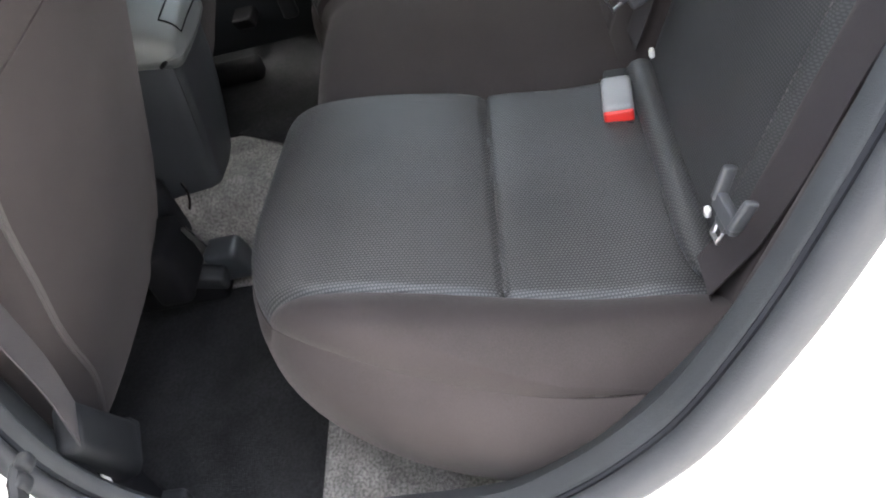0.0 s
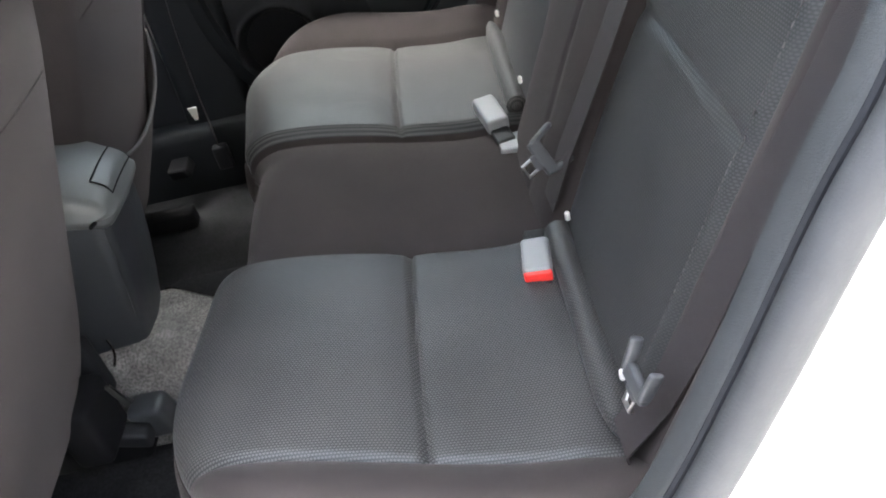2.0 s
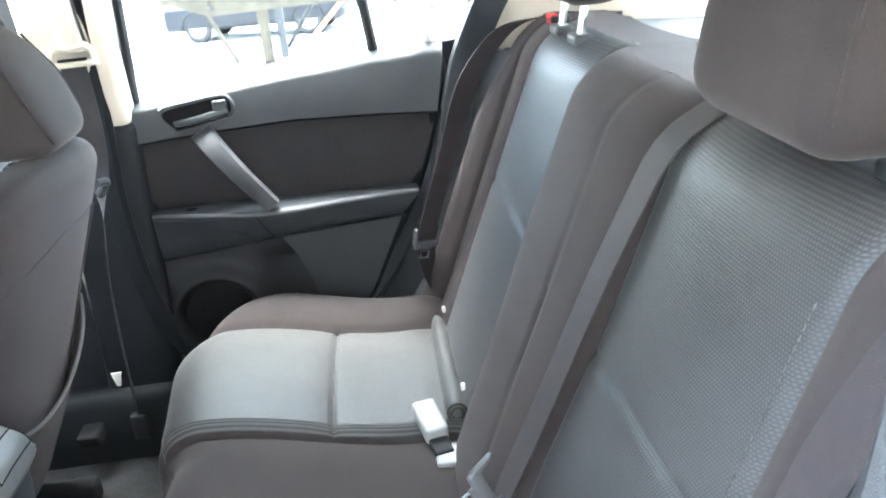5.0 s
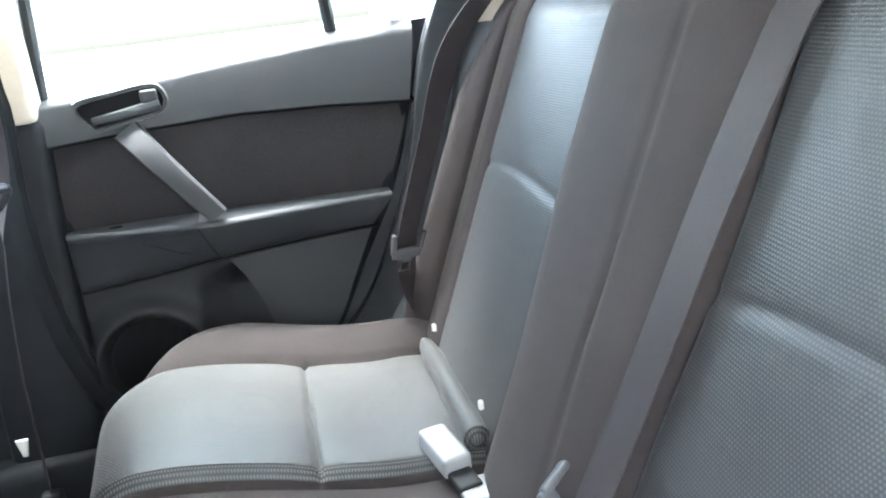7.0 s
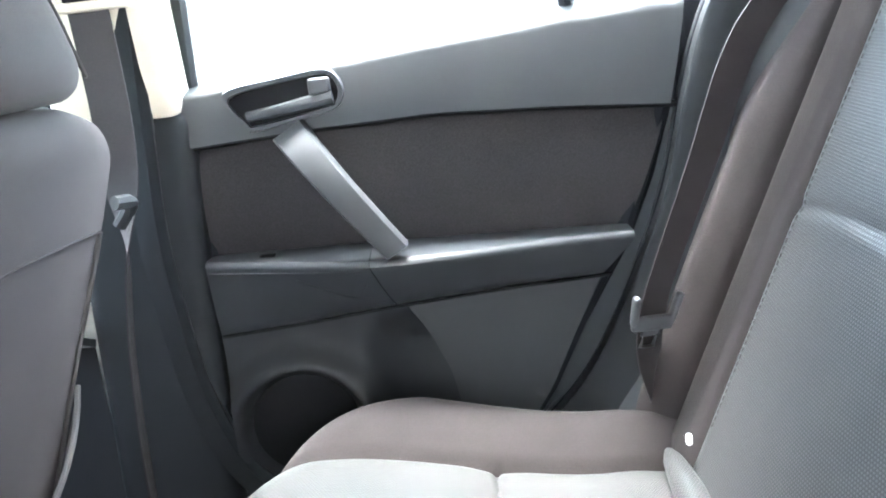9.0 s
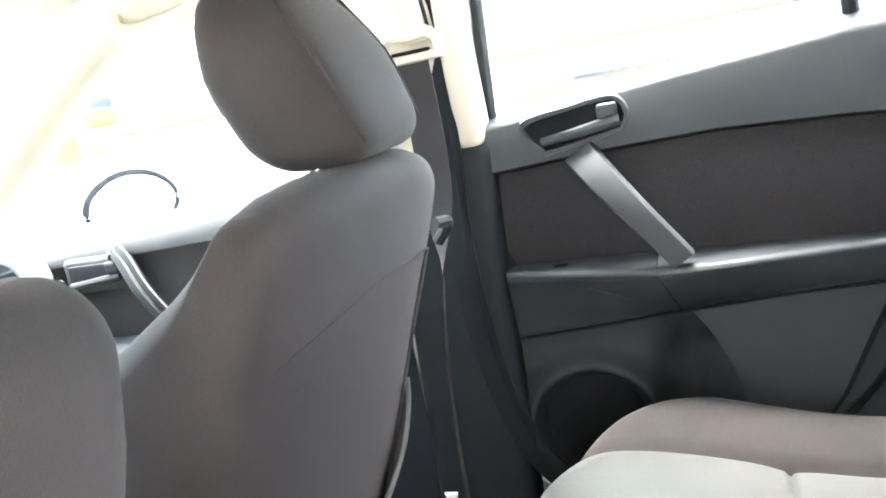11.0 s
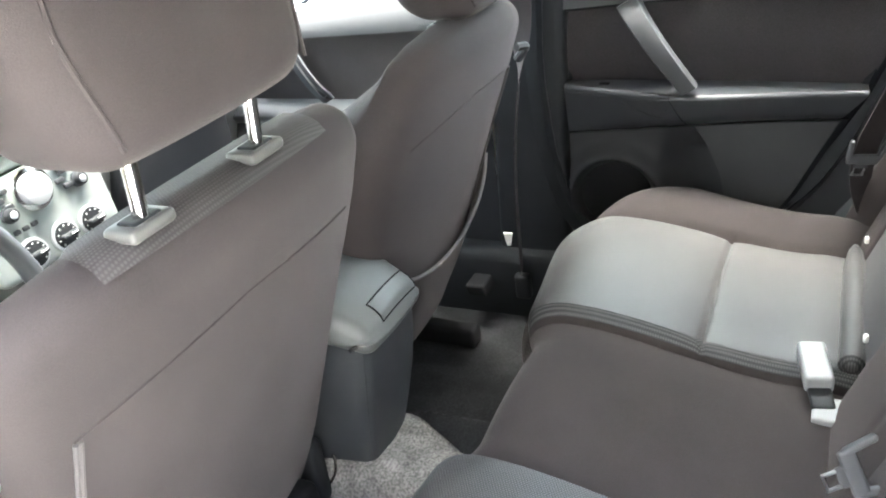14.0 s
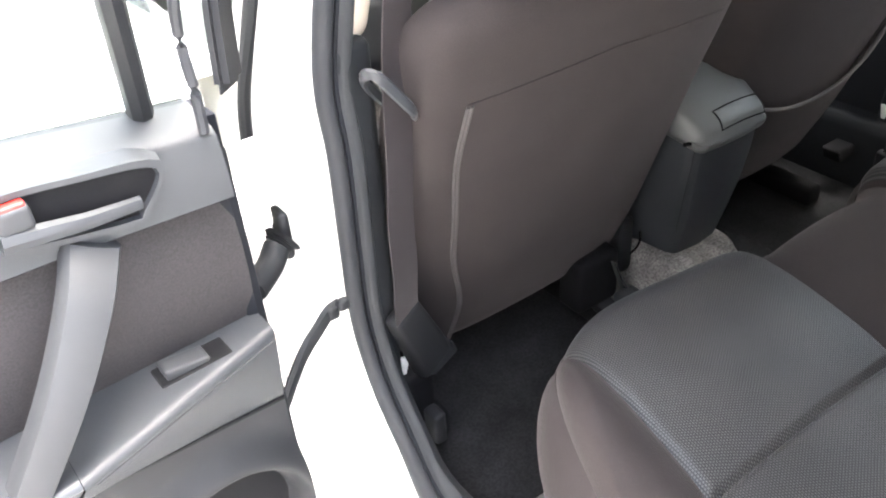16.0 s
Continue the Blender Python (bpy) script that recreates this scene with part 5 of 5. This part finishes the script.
part("rim", tube([wm @ Vector((0.182 * math.cos(i * math.pi / 20), 0, 0.182 * math.sin(i * math.pi / 20))) for i in range(40)], 0.015, 10, closed=True), GLOSS, wheel)
part("hub", rbox((0, 0.02, 0), (0.16, 0.06, 0.13), 0.025, 4, m=wm @ pose(0, -0.04, 0)), DARK, wheel)
for a in (-15, 195, 270):
    part("spoke", tube([wm @ Vector((0.05 * math.cos(radians(a)), -0.01, 0.05 * math.sin(radians(a)))), wm @ Vector((0.18 * math.cos(radians(a)), 0, 0.18 * math.sin(radians(a))))], 0.014, 8), GLOSS, wheel)
under(wheel)
bonnet = part("bonnet", thicken(sheet(lambda u, v: (lerp(-0.78, 0.78, u), lerp(1.80, 2.9, v), 0.96 - 0.20 * v * v - 0.12 * (2 * u - 1) ** 4), 16, 12), -0.02), WHITE)
tagged(bonnet, "white bonnet beyond the windscreen", "bonnet", kind="structure")
tail = part("tail_panel", thicken(sheet(lambda u, v: (lerp(-0.80, 0.80, u), lerp(-0.95, -1.6, v), 1.07 - 0.05 * v - 0.08 * (2 * u - 1) ** 4), 12, 8), -0.02), WHITE)
tagged(tail, "white boot lid beyond the rear window", "boot lid", kind="structure")
quarter = part("rear_quarter_near", thicken(sheet(lambda u, v: (-0.775 - 0.03 * math.sin(v * 3), lerp(-0.14, -1.5, u), lerp(0.35, 1.06, v)), 14, 10), 0.02), WHITE)
tagged(quarter, "white rear quarter panel", "body panel", kind="structure")
quarter = part("rear_quarter_far", thicken(sheet(lambda u, v: (0.775 + 0.03 * math.sin(v * 3), lerp(0.02, -1.5, u), lerp(0.35, 1.06, v)), 14, 10), 0.02), WHITE)
tagged(quarter, "white rear quarter panel", "body panel", kind="structure")
def body_side(u, v):
    """Outer skin of the front door and wing, folded in under the window glass."""
    k = min(1.0, v / 0.86)
    x, y, z = -0.80 - 0.045 * math.sin(k * 2.6), lerp(0.735, 2.9, u), lerp(0.30, 1.03 - 0.075 * min(1.0, u * 2.4), k)
    return (lerp(x, -0.745, max(0.0, v - 0.86) / 0.14), y, z)


side = part("front_body_side", thicken(sheet(body_side, 20, 20), 0.02), WHITE)
tagged(side, "white front door and wing outside", "body panel", kind="structure")
near_pane = part("front_window_near", thicken(sheet(lambda u, v: (-(0.765 - 0.15 * v), lerp(0.71, lerp(1.62, 1.02, v), u), lerp(1.03 - 0.07 * u, 1.335, v)), 8, 6), 0.004), GLASS)
near_pane.visible_shadow = False
tagged(near_pane, "closed front side window glass", "window", kind="structure")
front_frame = part("front_window_frame", tube(spline([(-0.757, 0.702, 0.905), (-0.753, 0.692, 0.98), (-0.745, 0.670, 1.05), (-0.730, 0.655, 1.12), (-0.712, 0.632, 1.19), (-0.655, 0.640, 1.335), (-0.62, 0.95, 1.345), (-0.645, 1.2, 1.25), (-0.70, 1.5, 1.06)]), 0.0065, 8, flat=1.2), DARK)
tagged(front_frame, "black front window frame", "window frame", kind="structure")
cover_line = spline([(-0.790, 0.613, 1.043), (-0.777, 0.635, 1.11), (-0.760, 0.652, 1.18), (-0.725, 0.665, 1.31)])
outer_cover = part("window_post_cover", thicken(band(cover_line, [(0.60, 0.78, -0.18)] * len(cover_line), 0.056), 0.008), DARK)
tagged(outer_cover, "black cover on the front door's window post", "pillar cover", kind="structure")
bulk = part("bulkhead", rbox((0, -0.42, 0.72), (1.30, 0.03, 0.75), 0.01, 2), DARK)
tagged(bulk, "dark panel behind the bench", "panel", kind="structure")
bulk = part("firewall", rbox((0, 1.86, 0.62), (1.50, 0.04, 0.66), 0.01, 2), DARK)
tagged(bulk, "dark panel below the windscreen", "panel", kind="structure")

# ================= the yard outside =================
def yard_z(x, y):
    return -1.0 * soft_step(2.5, 10.5, 0.85 * x + 0.53 * y)


def yard(u, v):
    a, b = 2 * u - 1, 2 * v - 1
    x, y = [math.copysign(abs(k) ** 3.2 * 600 + abs(k) * 14, k) for k in (a, b)]
    return (x, y, yard_z(x, y))


gr = part("ground", sheet(yard, 90, 90), GROUND)
tagged(gr, "pale sunlit concrete yard", "ground", kind="structure")


def road_wheel(name, parent, c, r, w, axis):
    a = Vector(axis).normalized()
    rot = a.to_track_quat("Z", "Y").to_matrix().to_4x4()
    rot.translation = c
    tyre = part(name, tube([rot @ Vector(((r - w * 0.35) * math.cos(i * math.pi / 14), (r - w * 0.35) * math.sin(i * math.pi / 14), 0)) for i in range(28)], w * 0.42, 10, closed=True, up=a), TYRE, parent)
    part("rim", prism([(r * 0.66 * math.cos(i * math.pi / 12), r * 0.66 * math.sin(i * math.pi / 12)) for i in range(24)], -w * 0.3, w * 0.3, lambda u, v, k: rot @ Vector((u, v, k))), SILVER, tyre)
    return tyre


def vehicle(name, label, category, m, length, width, height, waist, paint, wheel_r, cabin, glazed=0.5):
    """A parked vehicle: x along its length, z up from the ground."""
    t = thing(name, label, category)
    body = rbox((0, 0, (0.28 + waist) / 2), (length, width, waist - 0.28), 0.14, 4, m=m)
    part("body", body, paint, t)
    c0, c1 = cabin
    part("cabin", rbox(((c0 + c1) / 2, 0, (waist + height) / 2 - 0.06), (c1 - c0, width * 0.86, height - waist + 0.12), 0.12, 4, lambda v: Vector((v.x * (1 - 0.22 * (v.z / (height - waist) + 0.5)), v.y, v.z)), m=m), paint, t)
    for s in (-1, 1):
        part("side_window", rbox((lerp(c0, c1, glazed), s * width * 0.43, (waist + height) / 2 - 0.02), ((c1 - c0) * (0.66 if glazed < 0.6 else 0.18), 0.02, (height - waist) * 0.62), 0.008, 2, m=m), DARK, t)
        for x in (-length * 0.31, length * 0.31):
            road_wheel("tyre", t, m @ Vector((x, s * (width / 2 - 0.08), wheel_r)), wheel_r, 0.2, m.to_3x3() @ Vector((0, 1, 0)))
            part("wheel_arch", tube([m @ Vector((x + (wheel_r + 0.07) * math.cos(radians(a)), s * (width / 2 + 0.005), wheel_r + (wheel_r + 0.07) * math.sin(radians(a)))) for a in range(0, 181, 15)], 0.035, 6), DARK, t)
    part("bumper", rbox((-length / 2 + 0.02, 0, 0.45), (0.12, width * 0.95, 0.2), 0.05, 3, m=m), GREY, t)
    return t


van = vehicle("van", "white van parked across the yard", "van", pose(12.6, 6.5, -1.06, 0, 0, -58.5), 5.0, 1.9, 2.15, 1.15, VANWHITE, 0.34, (-2.3, 1.6), 0.75)
for x, y, z, n in ((11.6, 7.05, 0.84, 0.5), (12.0, 8.8, 0.72, 0.5)):
    sg = part("marker_board", rbox((x, y, z), (0.04, 0.75, 0.14), 0.01, 2), ORANGE)
    sg.parent = van
    sg.name = "marker_strip"
vehicle("parked_car", "dark parked car beyond the trailer", "car", pose(20.6, 2.5, -1.0, 0, 0, 78), 4.4, 1.75, 1.45, 0.85, CARBLACK, 0.33, (-1.5, 1.1))
vehicle("parked_car", "dark parked car at the far side of the yard", "car", pose(22.5, -3.0, -1.0, 0, 0, 82), 4.4, 1.75, 1.45, 0.85, CARBLACK, 0.33, (-1.5, 1.1))
trailer = thing("trailer", "beige steel trailer frame with round holes on landing legs", "trailer", (12.5, 1.4, -1.0))
outline = [(3.1, 0.46), (2.95, 0.44), (2.4, 0.22), (0.9, 0.24), (-6.0, 0.24), (-6.0, 0.72), (0.0, 0.66), (3.1, 0.54)]


def holed_plate(outline, holes, x0, x1):
    """A steel plate across x with round holes through it."""
    bm = bmesh.new()
    loops = [outline] + [[(y + r * math.cos(i * math.pi / 10), z + r * math.sin(i * math.pi / 10)) for i in range(20)] for y, z, r in holes]
    edges = []
    for loop in loops:
        vs = [bm.verts.new((x0, u, v)) for u, v in loop]
        edges += [bm.edges.new((vs[k], vs[(k + 1) % len(vs)])) for k in range(len(vs))]
    bmesh.ops.triangle_fill(bm, edges=edges, use_beauty=True)
    out = bmesh.ops.extrude_face_region(bm, geom=list(bm.faces))
    bmesh.ops.translate(bm, vec=(x1 - x0, 0, 0), verts=[g for g in out["geom"] if isinstance(g, bmesh.types.BMVert)])
    return bm


HOLES = [(2.35, 0.375, 0.075), (1.75, 0.42, 0.06), (1.05, 0.43, 0.10), (0.75, 0.43, 0.09), (0.35, 0.44, 0.06), (-0.4, 0.44, 0.09), (-0.9, 0.44, 0.09)]
part("side_beam", holed_plate(outline, HOLES, 12.46, 12.50), BEIGE, trailer, smooth=False)
part("side_beam", holed_plate(outline, HOLES, 13.52, 13.56), BEIGE, trailer, smooth=False)
for y in (2.6, -0.1, -2.5, -5.0):
    part("cross_member", rbox((13.01, y, 0.40), (1.02, 0.10, 0.20), 0.01, 2), BEIGE, trailer)
part("landing_leg", rbox((12.6, 1.62, -0.15), (0.16, 0.16, 0.85), 0.02, 2), BEIGE, trailer)
part("landing_leg", rbox((12.55, 1.36, -0.12), (0.14, 0.12, 0.80), 0.02, 2), GREY, trailer)
part("landing_foot", rbox((12.6, 1.6, -0.75), (0.3, 0.3, 0.36), 0.02, 2), BEIGE, trailer)
for a, b, mt in (((12.6, 0.72, 0.40), (12.6, 1.30, -0.38), DARK), ((12.6, 0.36, 0.25), (12.6, 1.06, -0.42), ORANGE), ((12.6, 2.45, 0.25), (12.6, 2.1, -0.55), BEIGE)):
    part("brace", tube([a, b], 0.035, 6, up=(1, 0, 0)), mt, trailer)
under(trailer)

# stand-in machine for unidentified yellow and orange panels at the edge of the yard
# both paints darkened so their hue survives the bright exposure outside
YELLOW = material("darkened_yellow_paint", (0.24, 0.15, 0.025), 0.6, spots=0.2)
DARK_ORANGE = material("darkened_orange_paint", (0.22, 0.06, 0.010), 0.6, spots=0.2)
crane = thing("yard_machine", "yellow and orange painted machine on a white mast", "crane", (9.5, 8.8, -1.0))
for at, size, mt, nm in (((9.30, 9.00, 1.05), (0.40, 0.16, 0.34), DARK_ORANGE, "orange_panel"), ((9.30, 9.00, 1.40), (0.40, 0.16, 0.30), YELLOW, "yellow_panel"), ((9.65, 8.60, 1.12), (0.48, 0.16, 0.42), YELLOW, "yellow_panel"), ((9.65, 8.60, 1.44), (0.48, 0.16, 0.22), DARK_ORANGE, "orange_panel"), ((9.65, 8.60, 1.64), (0.46, 0.16, 0.14), GREY, "grey_cap")):
    part(nm, rbox((0, 0, 0), size, 0.03, 3, m=facing(at, (-0.75, -0.66, 0.0))), mt, crane)
part("mast", tube([(9.49, 8.83, -1.02), (9.47, 8.80, 1.75)], 0.10, 12, up=(1, 0, 0)), VANWHITE, crane, "white painted mast")
part("base", rbox((9.45, 8.85, -0.85), (0.9, 0.9, 0.32), 0.04, 3), BEIGE, crane)
part("boom", tube([(9.72, 8.50, 1.02), (10.0, 8.15, 0.80), (10.35, 7.80, 0.72)], 0.07, 8, up=(0, 0, 1)), YELLOW, crane, "yellow lowered boom")
under(crane)

# added unseen wall: blocks low sky and bounces warm light into the open door
wl = part("unseen_light_wall", rbox((-3.2, -4.5, 1.8), (0.2, 19.0, 4.4), 0.02, 2), material("light_wall_grey", (0.27, 0.262, 0.25), 0.9, grain=0.5, scale=30, spots=0.2, spot_scale=1.5))
tagged(wl, "unseen grey wall added to shape light at the open door", "wall", kind="structure")
